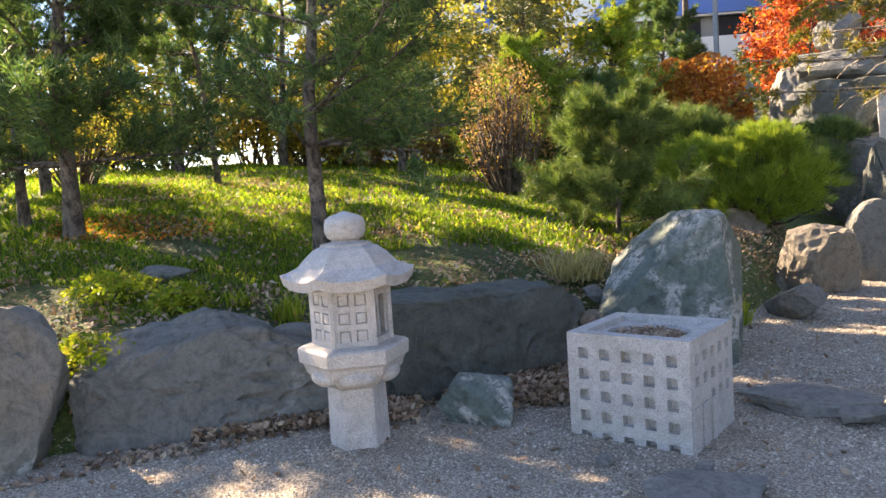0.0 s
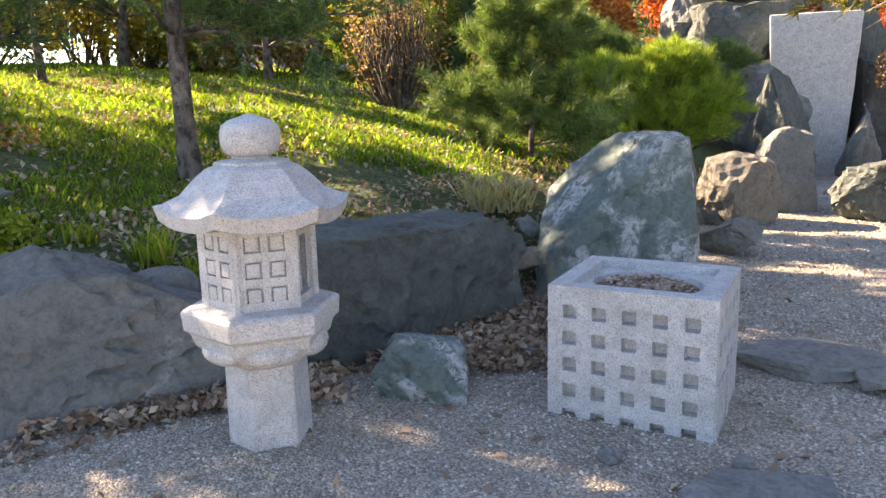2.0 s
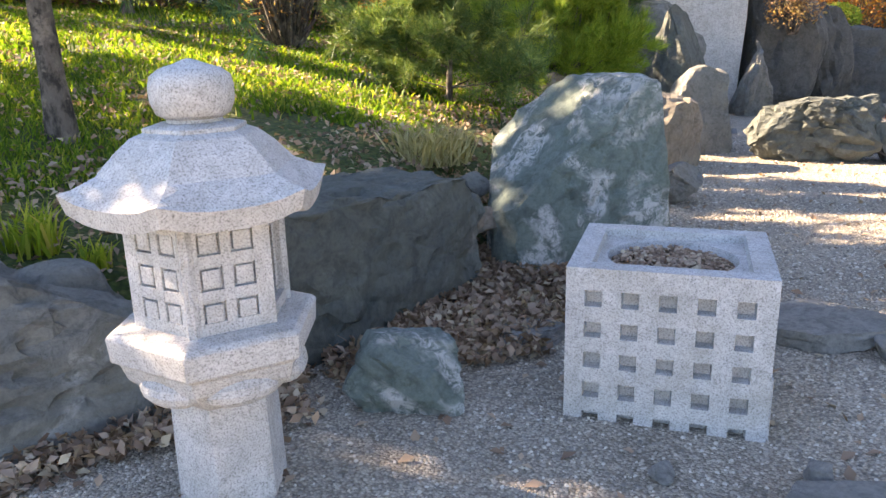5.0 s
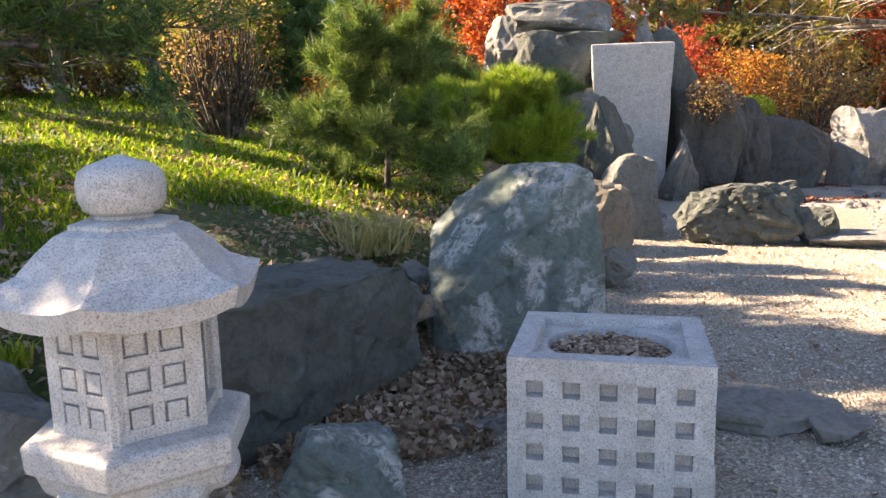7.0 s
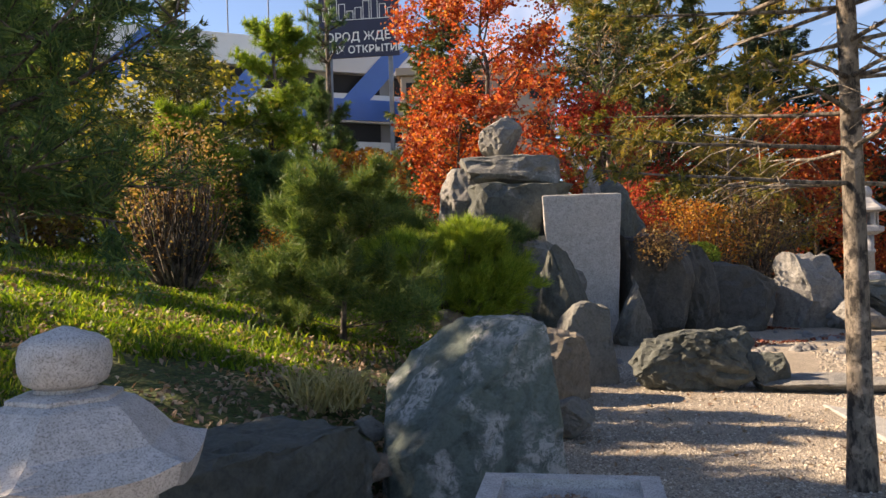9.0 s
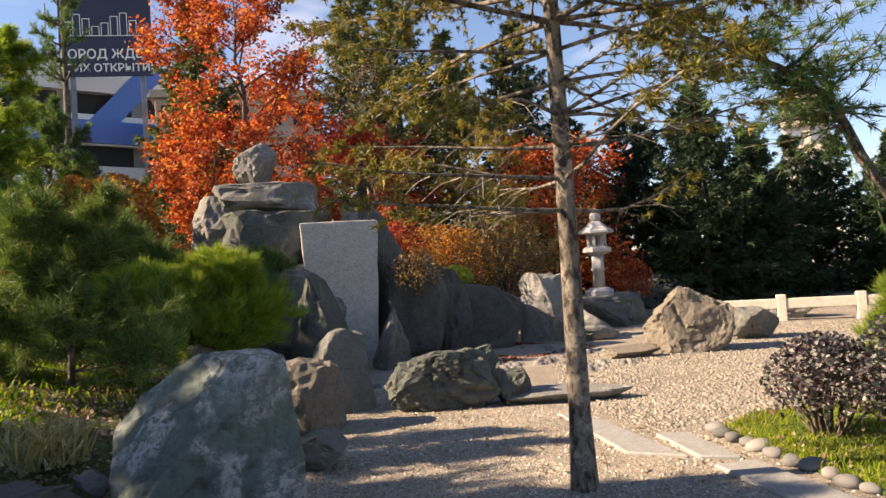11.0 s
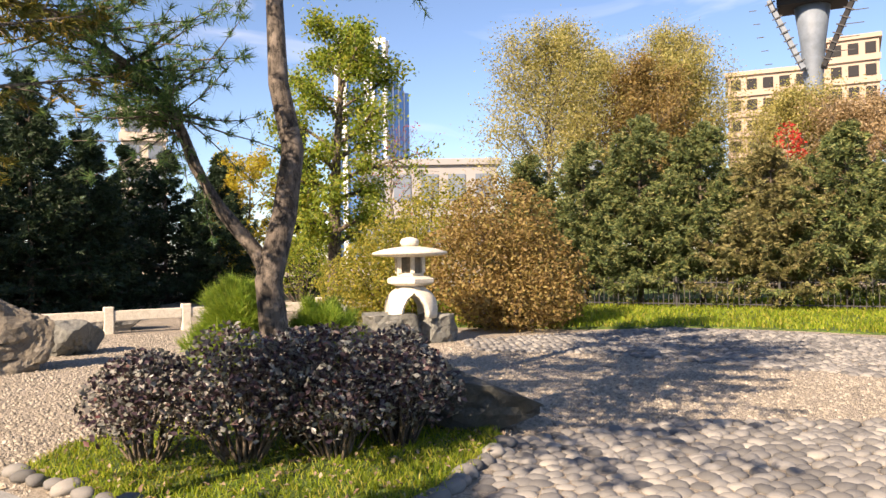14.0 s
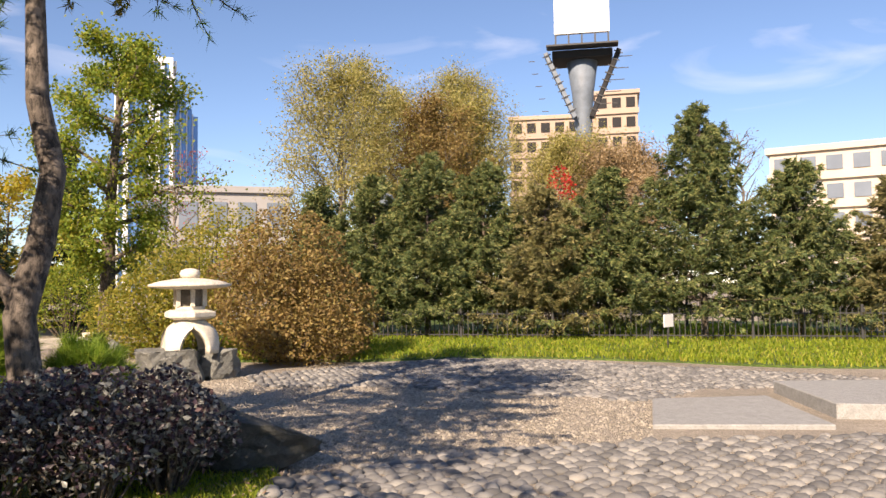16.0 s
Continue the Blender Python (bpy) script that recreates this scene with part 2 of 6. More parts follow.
M_RED = leaf_mat("red leaves", [(0, (0.22, 0.028, 0.022)), (0.5, (0.46, 0.085, 0.034)), (0.85, (0.58, 0.17, 0.05)), (1, (0.62, 0.32, 0.09))], 0.42)
M_CRIMSON = leaf_mat("crimson leaves", [(0, (0.240, 0.024, 0.030)), (0.5, (0.432, 0.054, 0.042)), (1, (0.504, 0.144, 0.060))], 0.45)
M_ORANGE = leaf_mat("orange leaves", [(0, (0.28, 0.085, 0.03)), (0.5, (0.50, 0.20, 0.045)), (1, (0.58, 0.37, 0.09))], 0.5)
M_GOLD = leaf_mat("golden leaves", [(0, (0.15, 0.10, 0.045)), (0.5, (0.285, 0.195, 0.075)), (1, (0.35, 0.285, 0.105))], 0.4)
M_OLIVE = leaf_mat("olive leaves", [(0, (0.15, 0.18, 0.035)), (0.5, (0.31, 0.31, 0.062)), (1, (0.48, 0.39, 0.10))], 0.55)
M_LIME = leaf_mat("yellow-green leaves", [(0, (0.12, 0.19, 0.03)), (0.5, (0.24, 0.32, 0.05)), (1, (0.40, 0.38, 0.07))], 0.5)
M_YELLOW = leaf_mat("yellow leaves", [(0, (0.35, 0.25, 0.03)), (0.5, (0.52, 0.40, 0.05)), (1, (0.4, 0.42, 0.08))], 0.5)
# Pale stops: grey-green leaves, plus sheen and sun glints put into the colour.
M_PURPLESHEEN = leaf_mat("purple leaves with painted sheen", [(0, (0.03, 0.016, 0.024)), (0.4, (0.085, 0.058, 0.072)), (0.65, (0.19, 0.195, 0.175)), (0.92, (0.32, 0.32, 0.295)), (1, (0.15, 0.055, 0.055))], 0.12, 0.34)
M_BROWNLEAF = leaf_mat("brown leaves", [(0, (0.15, 0.085, 0.05)), (0.5, (0.30, 0.18, 0.095)), (1, (0.40, 0.30, 0.13))], 0.4)
M_GRASS = leaf_mat("grass", [(0, (0.052, 0.12, 0.014)), (0.5, (0.135, 0.255, 0.024)), (0.85, (0.27, 0.37, 0.04)), (1, (0.46, 0.40, 0.11))], 0.55)
M_YOUNG = leaf_mat("fresh grass", [(0, (0.14, 0.22, 0.02)), (0.5, (0.26, 0.35, 0.03)), (0.85, (0.40, 0.43, 0.055)), (1, (0.50, 0.42, 0.11))], 0.5)
M_STRAW = leaf_mat("straw grass", [(0, (0.216, 0.203, 0.081)), (0.5, (0.378, 0.338, 0.176)), (1, (0.486, 0.446, 0.270))], 0.35)
M_LITTER = leaf_mat("fallen leaves", [(0, (0.16, 0.10, 0.07)), (0.4, (0.31, 0.21, 0.15)), (0.8, (0.44, 0.33, 0.245)), (1, (0.52, 0.43, 0.31))], 0.15, 0.7)
M_REDLITTER = leaf_mat("fallen red leaves", [(0, (0.14, 0.03, 0.02)), (0.6, (0.27, 0.08, 0.05)), (1, (0.33, 0.16, 0.09))], 0.2, 0.7)
M_IRON = plain_mat("black iron", (0.03, 0.03, 0.032), 0.6, 0.2)
M_WHITE = plain_mat("white board", (0.78, 0.78, 0.77), 0.5, 0.05)
M_CONCRETE = plain_mat("concrete", (0.42, 0.41, 0.39), 0.9, 0.2, 2, relief=0.01)
# Near-black that stands in for shade inside openings and under the gantry.
M_SHADEBLACK = plain_mat("near-black for shade", (0.02, 0.02, 0.022), 0.9, 0.1)


# ---- geometry helpers ----
def mesh_of(name, verts, faces):
    """A mesh from arrays: verts (n, 3) and one or more face arrays (m, k)."""
    me = bpy.data.meshes.new(name)
    verts = np.asarray(verts, np.float32)
    sets = [np.asarray(f, np.int32) for f in (faces if isinstance(faces, list) else [faces]) if len(f)]
    me.vertices.add(len(verts))
    me.vertices.foreach_set("co", verts.ravel())
    total = sum(f.size for f in sets)
    me.loops.add(total)
    me.loops.foreach_set("vertex_index", np.concatenate([f.ravel() for f in sets]))
    sizes = np.concatenate([np.full(len(f), f.shape[1], np.int32) for f in sets])
    me.polygons.add(len(sizes))
    me.polygons.foreach_set("loop_start", np.concatenate([[0], np.cumsum(sizes)[:-1]]).astype(np.int32))
    me.update(calc_edges=True)
    return me


def smooth(me, on=True):
    me.polygons.foreach_set("use_smooth", np.full(len(me.polygons), on))
    return me


def part(name, data, material, parent=None, label=""):
    """One mesh object, from a bmesh or a mesh, under a thing or a part."""
    if isinstance(data, bmesh.types.BMesh):
        me = bpy.data.meshes.new(name)
        data.to_mesh(me)
        data.free()
        data = me
    if not data.materials:
        data.materials.append(material)
    ob = new(name, data)
    if parent is not None:
        ob.parent = parent
    return tagged(ob, label) if label else ob


def thing(name, where, label, category, group="", kind="", turn=0.0):
    ob = new(name)
    ob.matrix_world = pose(*where, 0, 0, turn)
    return tagged(ob, label, category, group, kind)


def box_bm(sx, sy, sz, bevel=0.0, at=(0, 0, 0), bm=None, segs=2):
    own = bmesh.new()
    bmesh.ops.create_cube(own, size=1.0, matrix=Matrix.Translation(at) @ Matrix.Diagonal((sx, sy, sz, 1)))
    if bevel:
        bmesh.ops.bevel(own, geom=own.edges[:], offset=bevel, segments=segs, affect="EDGES", profile=0.6)
    if bm is None:
        return own
    me = bpy.data.meshes.new("t")
    own.to_mesh(me)
    own.free()
    bm.from_mesh(me)
    bpy.data.meshes.remove(me)
    return bm


def lathe(profile, sides, phase=0.0, sag=None, capped=True):
    """A solid of turned rings: profile of (radius, z). sag(ring, k) shifts a corner's z."""
    V, F = [], []
    for r, (rad, z) in enumerate(profile):
        for k in range(sides):
            a = phase + 2 * math.pi * k / sides
            V.append((rad * math.cos(a), rad * math.sin(a), z + (sag(r, k) if sag else 0)))
    for r in range(len(profile) - 1):
        for k in range(sides):
            j = (k + 1) % sides
            F.append((r * sides + k, r * sides + j, (r + 1) * sides + j, (r + 1) * sides + k))
    me = bpy.data.meshes.new("lathe")
    caps = [tuple(range(sides))[::-1], tuple(range((len(profile) - 1) * sides, len(profile) * sides))] if capped else []
    me.from_pydata(V, [], F + caps)
    return me


def bm_from(me):
    bm = bmesh.new()
    bm.from_mesh(me)
    return bm


def soften(me, offset, segs=2, angle=25):
    bm = bm_from(me)
    es = [e for e in bm.edges if len(e.link_faces) == 2 and e.calc_face_angle() > radians(angle)]
    bmesh.ops.bevel(bm, geom=es, offset=offset, segments=segs, affect="EDGES", profile=0.6)
    return bm


def rough_up(bm, amount, scale, seed=0):
    for v in bm.verts:
        v.co += amount * noise.noise_vector(v.co * scale + Vector((seed, seed * 2.1, 0)))
    return bm


def tube(path, radii, sides=7):
    """Vertices and quads of a round limb along a path."""
    path, radii = np.asarray(path, float), np.asarray(radii, float)
    tan = np.gradient(path, axis=0)
    tan /= np.linalg.norm(tan, axis=1, keepdims=True) + 1e-9
    ref = np.where(np.abs(tan[:, 2:3]) > 0.9, [[1.0, 0, 0]], [[0, 0, 1.0]])
    u = np.cross(tan, ref)
    u /= np.linalg.norm(u, axis=1, keepdims=True) + 1e-9
    w = np.cross(tan, u)
    a = np.linspace(0, 2 * np.pi, sides, endpoint=False)
    ring = np.cos(a)[None, :, None] * u[:, None] + np.sin(a)[None, :, None] * w[:, None]
    V = (path[:, None] + radii[:, None, None] * ring).reshape(-1, 3)
    n = len(path)
    k = np.arange(sides)
    j = (k + 1) % sides
    r = np.arange(n - 1)[:, None] * sides
    F = np.stack([r + k, r + j, r + sides + j, r + sides + k], -1).reshape(-1, 4)
    return V, F


def join_tubes(tubes):
    V, F, at = [], [], 0
    for v, f in tubes:
        V.append(v)
        F.append(f + at)
        at += len(v)
    return np.concatenate(V), np.concatenate(F)


def unit(v):
    return v / (np.linalg.norm(v, axis=-1, keepdims=True) + 1e-9)


def needles(rng, centres, ways, count, length, width, spread=0.9):
    """Tufts of thin needles: one triangle each."""
    n = len(centres)
    d = unit(ways[:, None] * 1.0 + spread * rng.normal(size=(n, count, 3)))
    side = unit(np.cross(d, rng.normal(size=(n, count, 3))))
    L = length * rng.uniform(0.7, 1.15, (n, count, 1))
    c = centres[:, None] + 0.15 * L * rng.normal(size=(n, count, 3))
    V = np.stack([c - side * width / 2, c + side * width / 2, c + d * L], 2).reshape(-1, 3)
    return V, np.arange(len(V)).reshape(-1, 3)


def leaves(rng, centres, size, flat=0.0, droop=0.0):
    """Folded leaves: a quad along the midrib, each with its own turn."""
    n = len(centres)
    d = unit(rng.normal(size=(n, 3)) * [1, 1, 0.7] - [0, 0, droop])
    side = unit(np.cross(d, rng.normal(size=(n, 3)) * (1 - flat) + np.array([0, 0, 1.0]) * flat))
    up = np.cross(side, d)
    s = size * rng.uniform(0.6, 1.25, (n, 1))
    a = centres - d * s * 0.5
    t = centres + d * s * 0.5 - up * s * 0.12
    l = centres + side * s * 0.3 + up * s * 0.08
    r = centres - side * s * 0.3 + up * s * 0.08
    V = np.stack([a, r, t, l], 1).reshape(-1, 3)
    q = np.arange(n * 4).reshape(-1, 4)
    return V, np.concatenate([q[:, [0, 1, 2]], q[:, [0, 2, 3]]])


def blades(rng, base, height, width, lean=0.45):
    """Bent grass blades of two segments."""
    n = len(base)
    a = rng.uniform(0, 2 * np.pi, n)
    way = np.stack([np.cos(a), np.sin(a), np.zeros(n)], 1)
    b = rng.uniform(0, 2 * np.pi, n)
    side = np.stack([np.cos(b), np.sin(b), np.zeros(n)], 1)
    h = (height * rng.uniform(0.5, 1.3, n))[:, None]
    w = width * rng.uniform(0.7, 1.3, n)[:, None]
    ln = lean * rng.uniform(0.2, 1.4, n)[:, None]
    up = np.array([0, 0, 1.0])
    m = base + up * h * 0.6 + way * h * ln * 0.35
    t = base + up * h * (1 - 0.25 * ln) + way * h * ln
    V = np.stack([base - side * w, base + side * w, m - side * w * 0.7, m + side * w * 0.7, t], 1).reshape(-1, 3)
    q = np.arange(n)[:, None] * 5
    return V, [np.concatenate([q + 0, q + 1, q + 3, q + 2], 1), np.concatenate([q + 2, q + 3, q + 4], 1)]


def pebble_mesh(rng, base, size, flat=0.55):
    """Loose stones: bent octahedra pressed into the ground."""
    n = len(base)
    s = (size * rng.uniform(0.5, 1.6, n))[:, None]
    a = rng.uniform(0, 2 * np.pi, n)
    x = np.stack([np.cos(a), np.sin(a), 0 * a], 1)
    y = np.stack([-np.sin(a), np.cos(a), 0 * a], 1)
    z = np.array([0, 0, 1.0])
    j = lambda: rng.uniform(0.7, 1.3, (n, 1))
    top = base + z * s * flat * j() + x * s * rng.normal(0, 0.15, (n, 1))
    V = np.stack([base + x * s * j(), base + y * s * 0.75 * j(), base - x * s * j(), base - y * s * 0.75 * j(),
                  top + x * s * 0.42 * j() + y * s * 0.2, top + y * s * 0.42 * j() - x * s * 0.3, top - y * s * 0.4 * j()], 1).reshape(-1, 3)
    q = np.arange(n)[:, None] * 7
    f = [(0, 1, 4), (1, 5, 4), (1, 2, 5), (2, 6, 5), (2, 3, 6), (3, 0, 6), (0, 4, 6), (4, 5, 6)]
    return V, np.concatenate([np.concatenate([q + i for i in t], 1) for t in f])


# ---- ground and hill ----
HILL_FOOT = [(-60, -2.0), (-6, 3.3), (-2.4, 4.7), (-0.8, 5.35), (0.9, 6.4), (1.6, 6.9), (3.2, 7.9), (4.6, 9.8), (6.2, 12.2), (8, 14),
             (12, 15.2), (17, 17), (24, 20), (40, 26), (120, 60)]
HILL_IN = [-1, 0, 0.25, 0.6, 2, 4, 7, 12, 25, 60, 400]
HILL_UP = [-0.4, -0.12, 0.3, 0.52, 0.85, 1.25, 1.7, 2.1, 2.4, 2.6, 3.0]


def hill(x, y):
    """Height of the garden mound over the gravel; negative outside it."""
    x, y = np.broadcast_arrays(np.asarray(x, float), np.asarray(y, float))
    d = np.full(x.shape, 1e9)
    for (ax, ay), (bx, by) in zip(HILL_FOOT[:-1], HILL_FOOT[1:]):
        ux, uy = bx - ax, by - ay
        k = np.clip(((x - ax) * ux + (y - ay) * uy) / (ux * ux + uy * uy), 0, 1)
        d = np.minimum(d, np.hypot(x - ax - k * ux, y - ay - k * uy))
    foot = np.array(HILL_FOOT)
    s = np.where(y > np.interp(x, foot[:, 0], foot[:, 1]), d, -d)
    return np.interp(s, HILL_IN, HILL_UP) + 0.04 * np.sin(x * 1.7 + y * 0.9) * np.clip(s, 0, 1)


def swell(x, y):
    """Gravel lies in faint waves and is heaped round the lantern's foot."""
    return 0.012 * np.sin(x * 1.3 + np.sin(y)) * np.sin(y * 1.1) * (np.hypot(x, y) < 60) + 0.04 * np.exp(-((x + 0.6) ** 2 + (y - 4.4) ** 2) / 0.22)


def ground_at(x, y):
    return float(max(0.0, hill(x, y)))


def sheet(name, xs, ys, height, material, label, category):
    X, Y = np.meshgrid(xs, ys)
    V = np.stack([X, Y, height(X, Y)], -1).reshape(-1, 3)
    n, m = len(xs), len(ys)
    i = np.arange(m - 1)[:, None] * n + np.arange(n - 1)
    F = np.stack([i, i + 1, i + n + 1, i + n], -1).reshape(-1, 4)
    ob = part(name, smooth(mesh_of(name, V, F)), material)
    return tagged(ob, label, category, kind="structure")


far = 14 * np.sinh(np.linspace(-5.4, 5.4, 420)) / np.sinh(2.0)
sheet("ground", far + 6, far + 3, swell, M_GRAVEL,
      "grey-beige crushed gravel ground of the garden", "gravel")
hx = np.concatenate([np.linspace(-60, -8, 40, endpoint=False), np.linspace(-8, 14, 130, endpoint=False), np.linspace(14, 110, 60)])
hy = np.concatenate([np.linspace(-3, 20, 140, endpoint=False), np.linspace(20, 140, 60)])
sheet("hill", hx, hy, hill, M_HILL, "grassy mound with fallen leaves behind the boulders", "hill")


# ---- boulders ----
def boulder(name, where, size, turn, material, label, seed, planes=(), rough=0.12, sink=None, detail=4, tilt=(0, 0), facets=13, block=0.0, bite=0.56):
    """A cracked boulder: a ball cut by planes, then weathered. size is full width, depth, height above ground."""
    sink = 0.32 * size[2] if sink is None else sink
    bm = bmesh.new()
    bmesh.ops.create_icosphere(bm, subdivisions=detail, radius=1.0)
    rng = random.Random(seed)
    cuts = [(Vector(p[:3]).normalized(), p[3]) for p in planes]
    for _ in range(facets):
        v = Vector((rng.gauss(0, 1), rng.gauss(0, 1), rng.gauss(0, 0.7))).normalized()
        cuts.append((v, rng.uniform(bite, bite + 0.26)))
    off = Vector((seed * 3.7, seed * 1.9, seed * 0.7))
    for v in bm.verts:
        c = v.co * 1.15
        c = c.lerp(c / max(abs(c.x), abs(c.y), abs(c.z)), block)
        for n, d in cuts:
            over = c.dot(n) - d
            if over > 0:
                c -= n * over * 0.97
        step = noise.hetero_terrain(c * 2.3 + off, 0.9, 2.1, 5, 0.6)
        c += c.normalized() * rough * (0.55 * noise.fractal(c * 1.5 + off, 1.0, 2.1, 3) + 0.16 * step)
        crack = abs(noise.noise(c * 2.1 + off * 1.3))
        c -= c.normalized() * rough * 0.75 * max(0.0, 0.09 - crack) / 0.09
        c += 0.2 * rough * noise.noise_vector(c * 6 + off) + 0.16 * rough * noise.noise_vector(c * 15 + off)
        v.co = c
    lo = Vector([min(v.co[i] for v in bm.verts) for i in range(3)])
    hi = Vector([max(v.co[i] for v in bm.verts) for i in range(3)])
    for v in bm.verts:
        u = Vector([(v.co[i] - lo[i]) / (hi[i] - lo[i]) for i in range(3)])
        v.co = Vector(((u.x - 0.5) * size[0], (u.y - 0.5) * size[1], u.z * (size[2] + sink) - sink))
    ob = part(name, bm, material)
    for f in ob.data.polygons:
        f.use_smooth = False
    ob.matrix_world = pose(*where, tilt[0], tilt[1], turn)
    return tagged(ob, label, "rock")

# retaining boulders along the mound
boulder("boulder", (-2.95, 4.75, 0), (1.0, 0.9, 0.98), 20, M_ROCK, "rough grey boulder at the foot of the mound", 3)
boulder("boulder", (-1.6, 5.25, 0), (1.95, 0.95, 0.76), 14, M_ROCK, "broad grey boulder with pale scratches beside the lantern", 5,
        planes=[(0, -1, 0.45, 0.62), (-0.45, -0.2, 1, 0.78), (0.55, 0, 0.85, 0.74), (0.2, -0.6, 0.8, 0.8)], rough=0.14, detail=5, sink=0.4, facets=6, block=0.5, bite=0.85)
boulder("boulder", (0.15, 5.95, 0), (1.85, 0.85, 0.74), 30, M_DARKROCK, "dark flat-topped boulder behind the lantern", 8,
        planes=[(0.06, 0, 1, 0.85), (0.05, -1, 0.1, 0.8), (0.45, -0.9, 0.1, 1.0), (0.75, 0, 0.6, 1.1)], rough=0.13, detail=5, sink=0.35, facets=3, block=0.95, bite=1.12)
boulder("boulder", (0.13, 4.86, 0), (0.52, 0.5, 0.3), 12, M_LICHEN, "small mottled green-grey rock in the gravel", 11, planes=[(-0.15, -0.75, 1, 0.5), (0.3, 0.1, 1, 0.6)], detail=5, rough=0.08)
boulder("boulder", (1.80, 6.36, 0), (1.15, 0.9, 1.17), -24, M_LICHEN, "tall blue-grey boulder with white lichen patches", 14,
        planes=[(-0.52, -0.25, 0.82, 0.62), (0.05, -1, 0.2, 0.85), (1, -0.1, 0.14, 0.98), (0.7, 0.2, 0.75, 1.25), (-0.8, -0.7, 0.1, 1.15), (0.5, -0.85, 0.1, 1.1)], rough=0.085, detail=5, sink=0.4, facets=3, block=0.92, bite=1.12)
boulder("boulder", (4.22, 8.85, 0), (0.82, 0.7, 0.78), 10, M_BROWNROCK, "yellowish-brown boulder beside the gravel path", 17, block=0.5, bite=0.8)
boulder("boulder", (3.35, 7.5, 0), (0.62, 0.45, 0.33), -40, M_ROCK, "low grey stone beside the lichen boulder", 19, planes=[(-0.6, 0, 0.8, 0.5)])
boulder("boulder", (5.3, 9.5, 0), (0.84, 0.75, 0.97), 0, M_ROCK, "rounded grey standing boulder", 23, rough=0.09, facets=3)
# The dark material stands in for the shade on this rock's front.
boulder("boulder", (5.98, 8.5, 0), (1.4, 0.85, 0.68), -38, M_DARKROCK, "jagged rock with deep hollows, its shaded front put into a dark tone", 29, rough=0.24, planes=[(-0.15, 0.1, 1, 0.55), (0, -1, -0.35, 0.55), (0.4, -0.9, 0, 0.8)], detail=5)
boulder("boulder", (6.5, 7.9, 0), (0.5, 0.5, 0.42), 0, M_DARKROCK, "small dark stone beside the jagged rock", 31)
boulder("boulder", (8.2, 11.8, 0.0), (0.75, 0.6, 1.15), -35, M_ROCK, "pointed upright grey stone", 37, planes=[(-0.9, 0, 0.5, 0.3), (0.9, 0, 0.35, 0.35)])
boulder("boulder", (7.0, 12.15, 0), (1.05, 0.9, 1.7), -35, M_DARKROCK, "leaning grey rock beside the pale slab", 41, planes=[(0.9, -0.2, 0.55, 0.4)])
# These three wall rocks carry the shade of overhanging trees in their colour.
boulder("boulder", (9.3, 12.5, 0), (1.3, 1.1, 1.9), -30, M_SHADEROCK, "upright rock overgrown at the top, toned dark for tree shade", 43, planes=[(0, 0, 1, 0.7), (0, -1, 0.1, 0.5)])
boulder("boulder", (10.1, 12.4, 0), (0.8, 0.9, 1.7), -20, M_SHADEROCK, "narrow rock in the wall of stones, toned dark for tree shade", 44)
boulder("boulder", (11.1, 12.4, 0), (1.75, 1.0, 1.35), -32, M_SHADEROCK, "broad grey rock in the wall of stones, toned dark for tree shade", 47, planes=[(0, -1, 0.35, 0.4), (0.4, 0, 1, 0.6)])
boulder("boulder", (12.7, 11.9, 0), (1.4, 1.0, 1.45), -30, M_PALEROCK, "pale weathered boulder at the end of the stone wall", 53)
boulder("boulder", (7.2, 13.8, 0.2), (2.6, 1.4, 1.7), -35, M_ROCK, "broad grey rock behind the pale slab", 57, planes=[(0, -1, 0.1, 0.5), (0, 0, 1, 0.6)])
boulder("boulder", (7.5, 14.15, 1.75), (2.1, 1.3, 1.15), -35, M_DARKROCK, "brownish middle rock of the stone pile", 58, planes=[(0, -1, 0.1, 0.5), (0, 0, 1, 0.5)])
boulder("boulder", (7.5, 14.4, 2.75), (2.0, 1.3, 0.66), -35, M_ROCK, "flat capping rock on the stone pile", 59, sink=0.05, planes=[(0, 0, 1, 0.4)])
boulder("boulder", (7.45, 14.6, 3.32), (0.85, 0.7, 0.9), -30, M_PALEROCK, "upright pale rock on top of the stone pile", 61, sink=0.08)
boulder("boulder", (6.75, 14.9, 2.3), (0.95, 0.9, 0.95), -30, M_PALEROCK, "pale rounded rock of the stone pile", 67, sink=0.3)
boulder("boulder", (9.25, 13.7, 1.0), (1.75, 1.2, 1.95), -35, M_DARKROCK, "large rounded dark rock behind the pale slab", 71, sink=0.5)
boulder("boulder", (8.75, 13.45, 2.3), (0.4, 0.35, 0.85), -35, M_PALEROCK, "small upright pale stone above the slab", 73, sink=0.3)
boulder("boulder", (4.05, 10.65, 0.5), (0.75, 0.6, 0.4), 0, M_BROWNROCK, "low brown rock under the pine", 79)
boulder("boulder", (-2.55, 6.75, 0.75), (0.6, 0.45, 0.22), 0, M_ROCK, "small grey stone in the grass", 83)
boulder("boulder", (11.75, 8.3, 0), (1.5, 1.1, 1.1), -60, M_BROWNROCK, "rugged brown boulder in the sun on pebbles", 89, planes=[(-0.8, 0, 0.8, 0.5)], rough=0.16, detail=5)
boulder("boulder", (10.6, 8.75, 0), (1.0, 0.5, 0.2), -60, M_BROWNROCK, "low flat brown stone edging the pebbles", 91)
boulder("boulder", (13.7, 8.0, 0), (1.0, 0.8, 0.6), -60, M_ROCK, "grey boulder beside the stone rail", 97, planes=[(0, 0, 1, 0.6)])
